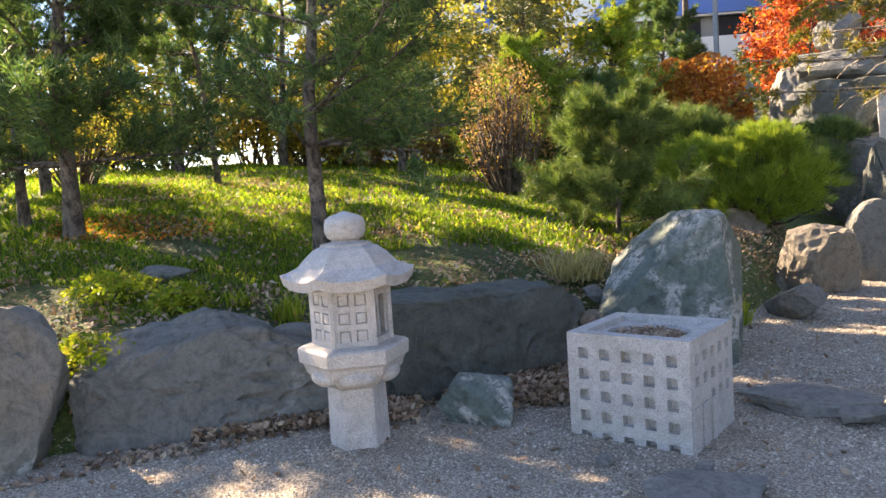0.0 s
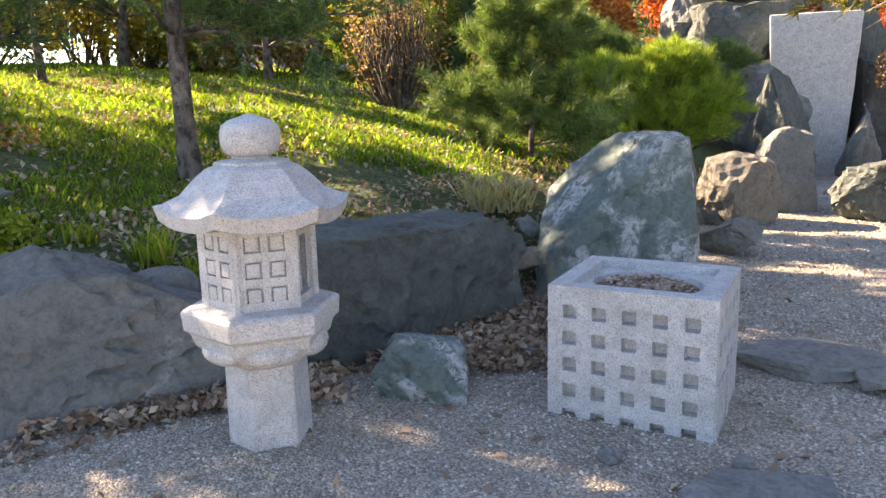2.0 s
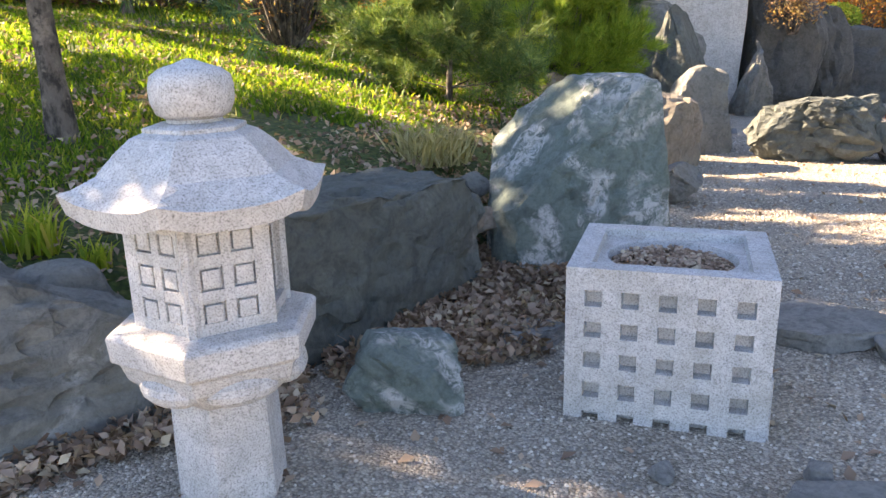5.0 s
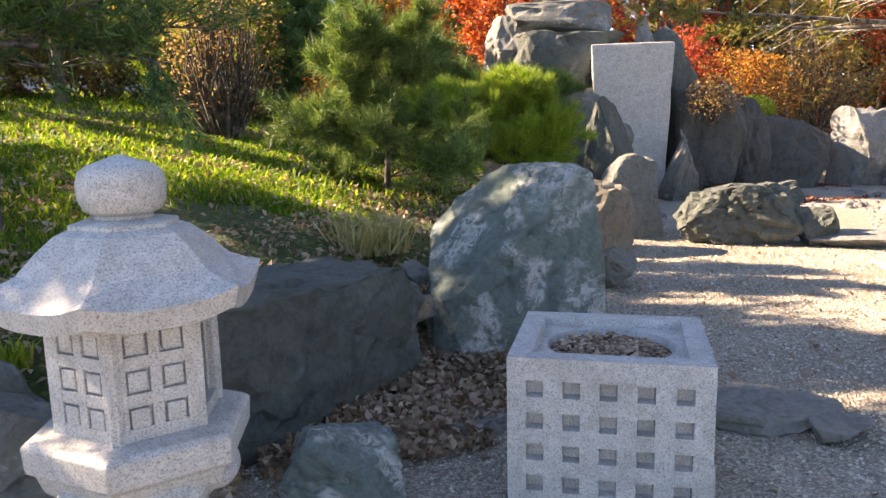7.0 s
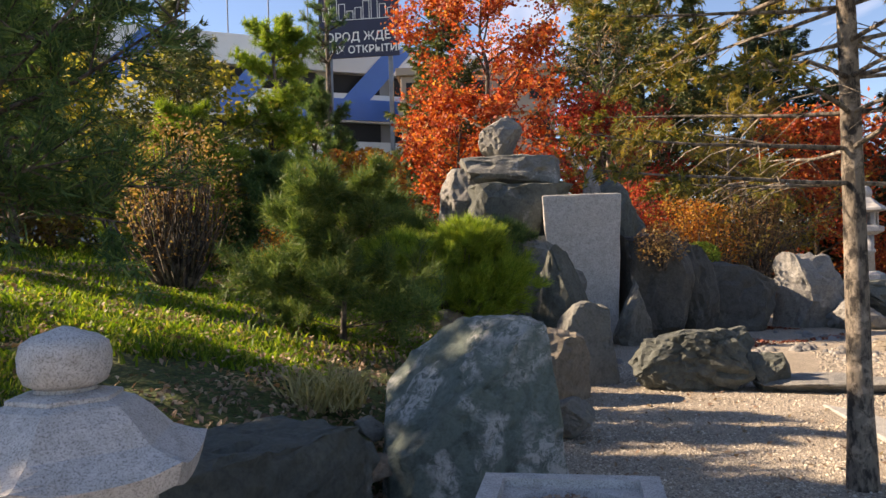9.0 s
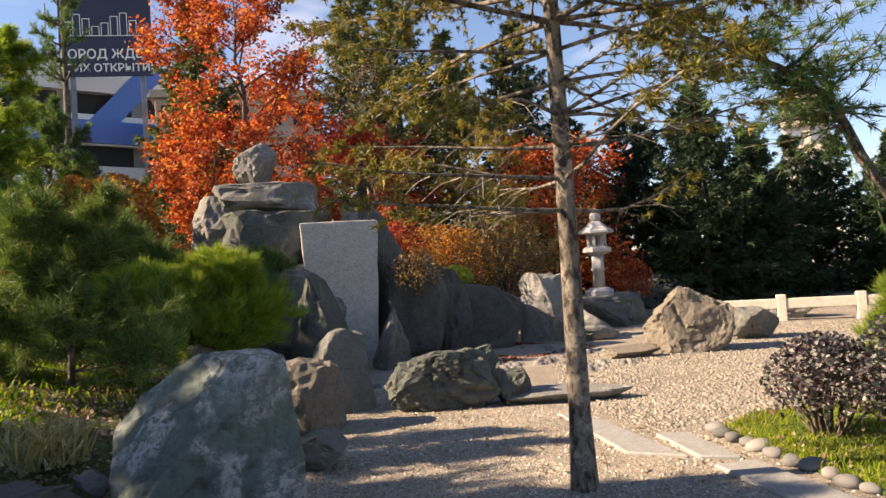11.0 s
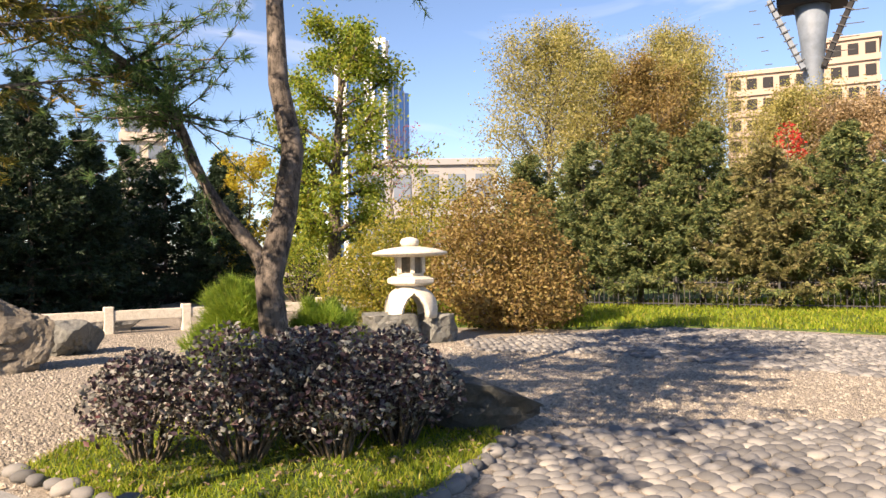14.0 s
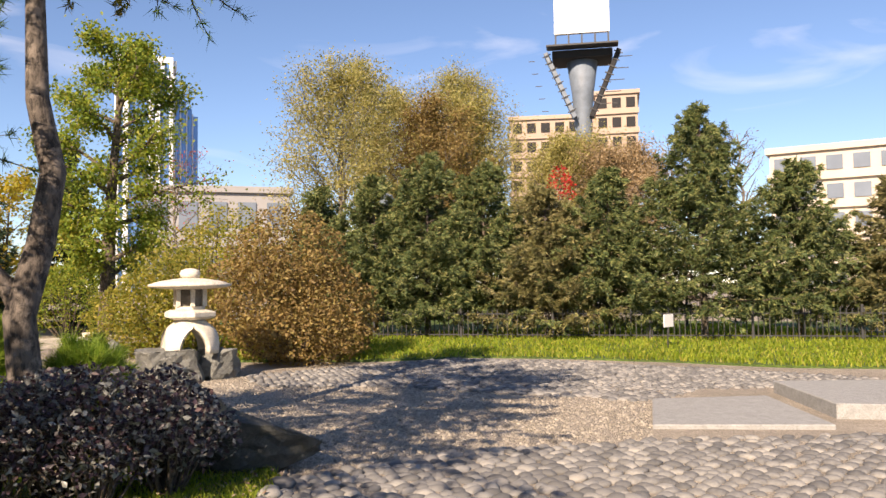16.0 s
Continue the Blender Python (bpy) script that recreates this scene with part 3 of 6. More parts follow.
boulder("boulder", (21.6, 14.6, 0), (2.2, 1.2, 1.1), -60, M_DARKROCK, "dark distant boulder in the shade", 101)
boulder("boulder", (25, 14.3, 0), (1.6, 1.0, 1.1), -60, M_DARKROCK, "dark distant boulder under the trees", 103)
boulder("boulder", (12.9, 11.0, 0), (1.1, 0.8, 0.62), -60, M_PALEROCK, "low pale rock near the far lantern", 107)
boulder("boulder", (14.15, 2.6, 0), (1.15, 0.9, 0.58), 95, M_ROCK, "flat-topped grey rock carrying the white lantern", 109, planes=[(0, 0, 1, 0.5)])
boulder("boulder", (14.45, 1.85, 0), (0.9, 0.8, 0.55), 95, M_ROCK, "grey-green rock under the white lantern", 113, planes=[(0, 0, 1, 0.55)])
# The larch's shade on this boulder is put into its dark tones.
boulder("boulder", (7.25, 2.0, 0), (1.6, 1.0, 0.66), -70, M_SHADEROCK, "sloping boulder behind the purple shrubs, toned dark for larch shade", 127, planes=[(0.7, 0, 0.8, 0.45)])
boulder("standing_stone", (17.0, 3.75, 0), (0.42, 0.3, 0.6), 0, M_PALEROCK, "small pointed standing stone", 131, planes=[(-0.9, 0, 0.5, 0.3), (0.9, 0, 0.5, 0.3)])
boulder("flagstone", (2.2, 4.75, 0), (0.85, 0.5, 0.09), -15, M_PALEROCK, "flat grey flagstone set in the gravel", 137, planes=[(0, 0, 1, 0.3)], rough=0.05)
boulder("flagstone", (2.35, 4.38, 0), (0.3, 0.25, 0.07), 20, M_PALEROCK, "small flat stone in the gravel", 139, planes=[(0, 0, 1, 0.3)], rough=0.05)
boulder("flagstone", (1.15, 3.5, 0), (0.62, 0.5, 0.05), 0, M_PALEROCK, "flat bluish stepping stone", 141, planes=[(0, 0, 1, 0.25)], rough=0.05)
boulder("flagstone", (7.0, 7.5, 0), (1.6, 0.9, 0.13), -52, M_PALEROCK, "flat grey stepping slab at the edge of the pebbles", 149, planes=[(0, 0, 1, 0.25)], rough=0.05)

boulder("stone", (0.77, 3.99, 0), (0.12, 0.09, 0.05), 30, M_PALEROCK, "small loose stone on the gravel", 161, detail=3)
boulder("stone", (1.22, 3.77, 0), (0.12, 0.1, 0.06), 70, M_PALEROCK, "small loose stone on the gravel", 163, detail=3)
boulder("stone", (1.2, 6.4, 0.25), (0.3, 0.22, 0.13), 10, M_BROWNROCK, "rounded brown stone wedged between boulders", 167, detail=3)
boulder("stone", (1.28, 6.75, 0.42), (0.26, 0.22, 0.13), 60, M_ROCK, "small grey stone in the leaf litter", 169, detail=3)
boulder("stone", (-1.12, 5.5, 0.3), (0.42, 0.32, 0.3), 10, M_ROCK, "grey stone behind the lantern", 171, detail=3)
boulder("flagstone", (0.91, 5.25, 0), (0.4, 0.3, 0.06), 10, M_PALEROCK, "flat grey stone half buried beside the basin", 173, planes=[(0, 0, 1, 0.3)])

# pale upright slab of the dry waterfall
sl = soften(lathe([(0.64, 0), (0.72, 1.2), (0.8, 2.5), (0.8, 2.62)], 4, math.pi / 4), 0.05)
for v in sl.verts:
    v.co.y *= 0.28
    v.co.x *= 1.2
bmesh.ops.subdivide_edges(sl, edges=sl.edges[:], cuts=3, use_grid_fill=True)
rough_up(sl, 0.02, 2.5)
slab = part("stone_slab", sl, M_SLAB)
slab.matrix_world = pose(7.9, 12.75, -0.05, -3, 0, -37)
tagged(slab, "tall pale dressed stone slab streaked with lime", "stone slab")


# ---- hexagonal granite lantern ----
def hex_lantern():
    th = thing("stone_lantern", (-0.59, 4.46, 0), "pale speckled granite hexagonal garden lantern on gravel", "stone lantern", turn=9.4)
    h = math.pi / 3
    part("post", soften(lathe([(0.182, -0.15), (0.172, 0.42)], 6), 0.008), M_GRANITE, th)
    # lotus cushion under the platform: six bulging petals
    bm = bm_from(lathe([(0.18, 0.40), (0.21, 0.42), (0.28, 0.49), (0.30, 0.55)], 6))
    part("cushion", bm, M_GRANITE, th)
    for k in range(6):
        pb = bmesh.new()
        bmesh.ops.create_uvsphere(pb, u_segments=14, v_segments=8, radius=1.0)
        for v in pb.verts:
            v.co = Vector((v.co.x * 0.06, v.co.y * 0.115, v.co.z * 0.052))
        bmesh.ops.transform(pb, matrix=Matrix.Rotation(h * (k + 0.5), 4, "Z") @ Matrix.Translation((0.21, 0, 0.475)), verts=pb.verts[:])
        part("petal", pb, M_GRANITE, th)
    part("platform", soften(lathe([(0.295, 0.535), (0.308, 0.55), (0.322, 0.555), (0.328, 0.632), (0.31, 0.645), (0.2, 0.655)], 6), 0.006), M_GRANITE, th)
    # fire box: three carved walls and three open windows
    z0, z1, r0, r1 = 0.65, 0.985, 0.228, 0.232
    part("fire_box_floor", lathe([(r0, z0 - 0.01), (r0, z0 + 0.03)], 6), M_GRANITE, th)
    part("fire_box_ceiling", lathe([(r1, z1 - 0.03), (r1, z1 + 0.02)], 6), M_GRANITE, th)
    ap = r0 * math.cos(h / 2)
    for k in range(6):
        turn = Matrix.Rotation(h * (k + 0.5), 4, "Z")
        bm = bmesh.new()
        if k in (2, 5):
            for y in (-0.1, 0.1):
                box_bm(0.045, 0.03, z1 - z0, 0.004, (ap - 0.02, y, (z0 + z1) / 2), bm)
            box_bm(0.045, 0.23, 0.05, 0.004, (ap - 0.02, 0, z1 - 0.03), bm)
            box_bm(0.045, 0.23, 0.04, 0.004, (ap - 0.02, 0, z0 + 0.02), bm)
            box_bm(0.02, 0.016, z1 - z0, 0.002, (ap - 0.03, 0, (z0 + z1) / 2), bm)
        else:
            box_bm(0.03, 0.226, z1 - z0, 0.0, (ap - 0.028, 0, (z0 + z1) / 2), bm)
        bmesh.ops.transform(bm, matrix=turn, verts=bm.verts[:])
        side = part("window_frame" if k in (2, 5) else "carved_panel", bm, M_GRANITE, th)
        if k not in (2, 5):
            for y in (-0.048, 0.048):
                for zf in (0.19, 0.5, 0.81):
                    sq = box_bm(0.018, 0.05, 0.053, 0.004, (ap - 0.007, y, z0 + zf * (z1 - z0)))
                    bmesh.ops.transform(sq, matrix=turn, verts=sq.verts[:])
                    part("carved_square", sq, M_GRANITE, side)
            for y in (-0.104, 0.0, 0.104):
                bar = box_bm(0.024, 0.05 if y else 0.03, z1 - z0, 0.003, (ap - 0.0085, y, (z0 + z1) / 2))
                bmesh.ops.transform(bar, matrix=turn, verts=bar.verts[:])
                part("panel_bar", bar, M_GRANITE, side)
            for zf, hh in ((0.03, 0.055), (0.345, 0.036), (0.655, 0.036), (0.97, 0.055)):
                bar = box_bm(0.0225, 0.215, hh, 0.003, (ap - 0.009, 0, z0 + zf * (z1 - z0)))
                bmesh.ops.transform(bar, matrix=turn, verts=bar.verts[:])
                part("panel_bar", bar, M_GRANITE, side)
    # roof: six curved faces with lifted corners and a thick eave
    rings = [(0.22, 0.975), (0.375, 0.982), (0.392, 1.04), (0.355, 1.064), (0.29, 1.105), (0.232, 1.165), (0.185, 1.203), (0.15, 1.216), (0.10, 1.218)]
    sides = 36
    V, F = [], []
    for r, (rad, z) in enumerate(rings):
        for k in range(sides):
            a = 2 * math.pi * k / sides
            c = (a % h) - h / 2
            flat = math.cos(h / 2) / math.cos(c)
            lift = 0.03 * (abs(c) / (h / 2)) ** 3 * (1 if r in (1, 2) else 0.45 if r == 3 else 0.0)
            V.append((rad * flat * math.cos(a), rad * flat * math.sin(a), z + lift))
    for r in range(len(rings) - 1):
        for k in range(sides):
            j = (k + 1) % sides
            F.append((r * sides + k, r * sides + j, (r + 1) * sides + j, (r + 1) * sides + k))
    me = bpy.data.meshes.new("roof")
    me.from_pydata(V, [], F + [tuple(range(sides))[::-1], tuple(range((len(rings) - 1) * sides, len(rings) * sides))])
    part("roof", me, M_GRANITE, th)
    part("collar", soften(lathe([(0.15, 1.205), (0.152, 1.228), (0.10, 1.238)], 6), 0.006), M_GRANITE, th)
    part("neck", smooth(lathe([(0.085, 1.228), (0.078, 1.245), (0.09, 1.262)], 28)), M_GRANITE, th)
    prof = [(0.08, 1.248), (0.105, 1.262), (0.118, 1.295), (0.12, 1.335), (0.112, 1.368), (0.085, 1.388), (0.045, 1.400), (0.02, 1.410), (0.004, 1.414)]
    part("finial", smooth(lathe(prof, 32)), M_GRANITE, th)


hex_lantern()


# ---- cube basin with square recesses ----
def basin():
    W, D, H = 0.74, 0.67, 0.615
    th = thing("stone_basin", (1.165, 4.525, 0), "cubic pale granite water basin with rows of square recesses", "water basin", turn=-38.5)
    bm = bmesh.new()
    low = -0.12

    def wall(width, cols, pitch, size, rows, first, skip):
        """A face in its own plane: a grid with square pockets pushed in."""
        xs, zs, pocket = [-width / 2], [H], set()
        for c in range(cols):
            x = (c - (cols - 1) / 2) * pitch
            xs += [x - size / 2, x + size / 2]
        xs.append(width / 2)
        for r in range(rows):
            z = H - first - r * 0.124
            zs += [z + size / 2, z - size / 2]
        zs.append(low)
        out = []
        for i in range(len(xs) - 1):
            for j in range(len(zs) - 1):
                hole = i % 2 == 1 and j % 2 == 1 and not skip(i // 2, j // 2)
                out.append((xs[i], xs[i + 1], zs[j + 1], zs[j], hole))
        return out

    def add(cells, place, deep=0.045):
        for x0, x1, za, zb, hole in cells:
            o = [(x0, za), (x1, za), (x1, zb), (x0, zb)]
            if not hole:
                bm.faces.new([bm.verts.new(place(x, 0, z)) for x, z in o])
            else:
                k = 0.004
                i = [(x0 + k, za + k), (x1 - k, za + k), (x1 - k, zb - k), (x0 + k, zb - k)]
                outer = [bm.verts.new(place(x, 0, z)) for x, z in o]
                inner = [bm.verts.new(place(x, deep, z)) for x, z in i]
                bm.faces.new(inner)
                for q in range(4):
                    r = (q + 1) % 4
                    bm.faces.new([outer[q], outer[r], inner[r], inner[q]])

    add(wall(W, 5, 0.134, 0.064, 5, 0.118, lambda c, r: False), lambda x, d, z: Vector((x, -D / 2 + d, z)))
    add(wall(W, 5, 0.134, 0.064, 5, 0.118, lambda c, r: False), lambda x, d, z: Vector((-x, D / 2 - d, z)))
    add(wall(D, 5, 0.118, 0.06, 5, 0.118, lambda c, r: r > 2 or (r == 2 and c < 2)), lambda x, d, z: Vector((W / 2 - d, x, z)))
    add(wall(D, 5, 0.118, 0.06, 5, 0.118, lambda c, r: r > 2), lambda x, d, z: Vector((-W / 2 + d, -x, z)))
    # top: rim, sunk square, round bowl
    n = 40

    def ring(fn, z):
        return [bm.verts.new((*fn(2 * math.pi * k / n), z)) for k in range(n)]

    def square(hx, hy, p=40):
        def fn(a):
            c, s = math.cos(a), math.sin(a)
            m = max(abs(c), abs(s))
            return hx * c / m, hy * s / m
        return fn

    def disc(r):
        return lambda a: (r * math.cos(a), r * 0.94 * math.sin(a))

    rims = [ring(square(W / 2, D / 2), H), ring(square(W / 2 - 0.085, D / 2 - 0.08), H), ring(square(W / 2 - 0.09, D / 2 - 0.085), H - 0.035),
            ring(disc(0.252), H - 0.037), ring(disc(0.246), H - 0.07), ring(disc(0.19), H - 0.15), ring(disc(0.05), H - 0.16)]
    for a, b in zip(rims[:-1], rims[1:]):
        for k in range(n):
            j = (k + 1) % n
            bm.faces.new([a[k], a[j], b[j], b[k]])
    bm.faces.new(rims[-1])
    bmesh.ops.remove_doubles(bm, verts=bm.verts[:], dist=0.0008)
    bmesh.ops.recalc_face_normals(bm, faces=bm.faces[:])
    part("body", bm, M_GRANITE, th)
    for k in range(3):
        part("panel", box_bm(0.012, 0.11 - 0.02 * k, 0.36, 0.004, (W / 2 + 0.004, -D / 2 + 0.07 + 0.13 * k, 0.06)), M_GRANITE, th)
    # gravel lying in the bowl
    rng = np.random.default_rng(4)
    a, r = rng.uniform(0, 6.28, 900), 0.205 * np.sqrt(rng.uniform(0, 1, 900))
    r *= 1.15
    base = np.stack([r * np.cos(a), r * 0.92 * np.sin(a), H - 0.068 + 0.03 * rng.uniform(0, 1, 900) * (r < 0.2)], 1)
    soil = part("silt", lathe([(0.245, H - 0.10), (0.24, H - 0.065), (0.1, H - 0.06), (0.01, H - 0.058)], 28), M_SOIL, th, "dark damp silt filling the bowl")
    soil.scale = (1, 0.94, 1)
    silt = part("gravel_in_basin", mesh_of("silt", *pebble_mesh(rng, base, 0.011)), M_LITTER)
    silt.matrix_world = th.matrix_world.copy()
    tagged(silt, "wet leaves and grit lying in the basin's bowl", "grit", kind="stuff")


basin()


# ---- trees ----
def limb(rng, start, way, length, rad, bend=0.25, lift=0.0, n=6):
    p, d, pts = np.array(start, float), unit(np.array(way, float)), []
    for i in range(n):
        pts.append(p.copy())
        d = unit(d + bend * rng.normal(size=3) / n + np.array([0, 0, lift / n]))
        p = p + d * length / (n - 1)
    return np.array(pts), np.linspace(rad, rad * 0.25, n)


def pine(name, base, height, crown_from, reach, seed, label, needle=M_NEEDLE, bark=M_BARK, lean=(0, 0), rad=None, tufts=13, whorls=10,
         length=0.15, count=15, lift=0.25, width=0.014, droop=0.0, taper=1.0, top=True, path=None):
    """A pine: bent trunk, whorls of limbs, twigs that carry tufts of needles."""
    rng = np.random.default_rng(seed)
    th = thing(name, (base[0], base[1], ground_at(base[0], base[1]) - 0.04 if len(base) == 2 else base[2]), label, "tree")
    rad = rad or height * 0.014 + 0.02
    zs = np.linspace(0, 1, 12)
    wob = np.cumsum(rng.normal(0, 0.012 * height, (12, 2)), 0) * zs[:, None]
    if path is None:
        path = np.concatenate([wob + zs[:, None] * np.array(lean), zs[:, None] * height], 1)
    else:
        line = np.array(path, float)
        height = line[-1, 2]
        path = np.stack([np.interp(zs * height, line[:, 2], line[:, i]) for i in range(3)], 1)
    tubes = [tube(path, rad * (1 - 0.82 * zs) * np.where(zs < 0.05, 1.3, 1), 10)]
    C, Wy = [], []
    for w in range(whorls):
        f = crown_from + (1 - crown_from) * (w + 0.3 * rng.uniform(-1, 1)) / whorls
        f = min(max(f, 0.05), 0.97)
        o = np.array([np.interp(f, zs, path[:, i]) for i in range(3)])
        k = (f - crown_from) / (1 - crown_from)
        L = reach * (1 - taper * 0.8 * max(k, 0)) * rng.uniform(0.75, 1.15)
        for b in range(rng.integers(4, 6)):
            a = rng.uniform(0, 2 * np.pi)
            way = np.array([np.cos(a), np.sin(a), 0.15 + 0.5 * k - droop])
            pts, rr = limb(rng, o, way, L * rng.uniform(0.7, 1.1), rad * 0.24 * (1.1 - 0.6 * k), 0.5, lift)
            tubes.append(tube(pts, rr, 5))
            for t in range(tufts):
                u = rng.uniform(0.3, 1.0)
                q = np.array([np.interp(u * 5, np.arange(6), pts[:, i]) for i in range(3)])
                d = unit(way + 0.9 * rng.normal(size=3) + np.array([0, 0, 0.35]))
                tw, tr = limb(rng, q, d, L * 0.28 * rng.uniform(0.5, 1.2), rad * 0.07, 0.4, 0.3, 4)
                tubes.append(tube(tw, tr + 0.002, 3))
                for e in (1, 2, 3):
                    C.append(tw[e])
                    Wy.append(unit(tw[e] - tw[e - 1] + np.array([0, 0, 0.02])))
    if top:
        for e in range(14):
            C.append(path[-1] - np.array([0, 0, 0.03 * e]))
            Wy.append(unit(rng.normal(size=3) + [0, 0, 0.8]))
    part("trunk", smooth(mesh_of("trunk", *join_tubes(tubes))), bark, th)
    part("crown", mesh_of("crown", *needles(rng, np.array(C), np.array(Wy), count, length, width)), needle, th)
    return th


def boughs(rng, o, way, L, rad, twigs, per, spread, bend=0.3, lift=0.3, bare=0.15, sag=0.1, jit=0.03):
    """One limb with flat sprays of side twigs: its tubes, and where and which way needles grow."""
    pts, rr = limb(rng, o, way, L, rad, bend, lift, 6)
    flatway = unit(np.array([way[0], way[1], 0.0]))
    sd = np.array([-flatway[1], flatway[0], 0])
    u = np.clip(np.linspace(bare, 0.98, twigs) + rng.uniform(-0.03, 0.03, twigs), 0.05, 1)
    q = np.stack([np.interp(u * 5, np.arange(6), pts[:, i]) for i in range(3)], 1)
    sg = np.where(np.arange(twigs) % 2, 1.0, -1.0)
    d = unit(flatway * 0.7 + sd * sg[:, None] * rng.uniform(0.6, 1.0, (twigs, 1)) + np.array([0, 0, 1.0]) * rng.normal(-sag, 0.15, (twigs, 1)))
    ln = (0.06 + spread * L * (1.08 - u)) * rng.uniform(0.7, 1.2, twigs)
    v = np.linspace(0.1, 1, per)
    C = q[:, None] + d[:, None] * ln[:, None, None] * v[None, :, None]
    C[..., 2] -= sag * ln[:, None] * v[None] ** 2
    C = C.reshape(-1, 3) + rng.normal(0, jit, (twigs * per, 3)) * [1, 1, 0.6]
    W = np.repeat(d, per, 0)
    m = twigs // 2
    k = np.linspace(max(bare, 0.35), 1, m)
    C2 = np.stack([np.interp(k * 5, np.arange(6), pts[:, i]) for i in range(3)], 1)
    tw = [tube(np.array([a, a + b * c * 0.55, a + b * c - [0, 0, sag * c]]), [0.006, 0.004, 0.002], 3) for a, b, c in zip(q, d, ln)]
    return [tube(pts, rr, 5)], tw, np.concatenate([C, C2]), np.concatenate([W, np.repeat(unit(np.array(way))[None], m, 0)])


def spruce(name, base, height, reach, seed, label, mat=M_SPRUCE, step=0.27, per=8, skirt=0.05, count=6, length=0.12, width=0.028, twigs=12):
    """A spruce: whorls of limbs that shorten upward, each a flat drooping spray with dark gaps below it."""
    rng = np.random.default_rng(seed)
    th = thing(name, (base[0], base[1], ground_at(base[0], base[1]) - 0.03), label, "tree")
    zs = np.linspace(0, 1, 8)
    path = np.stack([0 * zs, 0 * zs, zs * height], 1)
    tubes, C, Wy = [tube(path, height * 0.016 * (1.04 - zs), 8)], [], []
    z = skirt * height
    while z < height - 0.12:
        f = z / height
        L0 = reach * (1 - f) ** 0.8 + 0.10
        for b in range(max(4, round(per * (1 - 0.4 * f)))):
            a = 2 * np.pi * (b + rng.uniform(-0.35, 0.35)) / per + z * 3
            L = L0 * rng.uniform(0.6, 1.2)
            way = np.array([np.cos(a), np.sin(a), -0.18 + 0.75 * f + rng.uniform(-0.12, 0.12)])
            t, tw, c, w = boughs(rng, (0, 0, z + rng.uniform(-0.08, 0.08)), way, L, 0.010 + 0.007 * L, max(6, int(twigs * min(1, L / 1.4))), 4, 0.42, 0.3, 0.45, 0.2, 0.14)
            tubes += t
            C.append(c)
            Wy.append(w)
        z += step * rng.uniform(0.8, 1.2)
    C.append(np.stack([0 * zs, 0 * zs, height - 0.6 * zs], 1))
    Wy.append(unit(rng.normal(size=(8, 3)) * 0.6 + [0, 0, 1]))
    part("trunk", smooth(mesh_of("trunk", *join_tubes(tubes))), M_DARKBARK, th)
    part("crown", mesh_of("crown", *needles(rng, np.concatenate(C), np.concatenate(Wy), count, length, width, 0.45)), mat, th)
    return th


def path_larch(base, seed):
    """The larch by the path: dead twiggy limbs below, heavy level boughs of ochre-green needles above."""
    rng = np.random.default_rng(seed)
    th = thing("larch", (base[0], base[1], ground_at(*base) - 0.04), "larch with ochre-green boughs and bare lower limbs", "tree")
    H = 7.8
    zs = np.linspace(0, 1, 14)
    path = np.stack([-0.33 * zs + 0.03 * np.sin(zs * 9), -0.1 * zs + 0.03 * np.sin(zs * 7 + 1), zs * H], 1)
    tubes = [tube(path, 0.082 * (1 - 0.8 * zs) * np.where(zs < 0.03, 1.25, 1), 12)]
    C, Wy = [], []
    for k, z in enumerate(np.concatenate([np.linspace(2.0, 3.1, 6), np.linspace(3.3, 7.5, 20)])):
        o = np.array([np.interp(z / H, zs, path[:, i]) for i in range(3)])
        dead = z < 3.2
        for b in range(4 if dead else 6):
            a = k * 1.1 + 2 * np.pi * (b + rng.uniform(-0.3, 0.3)) / 6
            L = rng.uniform(1.1, 2.1) if dead else (3.0 - 0.42 * (z - 3.3)) * rng.uniform(0.6, 1.15)
            way = np.array([np.cos(a), np.sin(a), rng.uniform(-0.05, 0.12) if dead else 0.05 + 0.06 * (z - 2.7)])
            t, tw, c, w = boughs(rng, o, way, L, 0.017 if dead else 0.024 - 0.002 * (z - 2.7), 11 if dead else 14, 9, 0.26, 0.35, 0.0, 0.3 if dead else 0.3, 0.2, 0.025)
            tubes += t + tw
            if dead:
                keep = rng.uniform(size=len(c)) < 0.5 * (np.hypot(c[:, 0] - o[0], c[:, 1] - o[1]) > 0.72 * L)
                c, w = c[keep], w[keep]
            C.append(c)
            Wy.append(w)
    part("trunk", smooth(mesh_of("trunk", *join_tubes(tubes))), M_PALEBARK, th)
    part("crown", mesh_of("crown", *needles(rng, np.concatenate(C), np.concatenate(Wy), 14, 0.062, 0.013, 1.0)), M_LARCH, th)
    return th


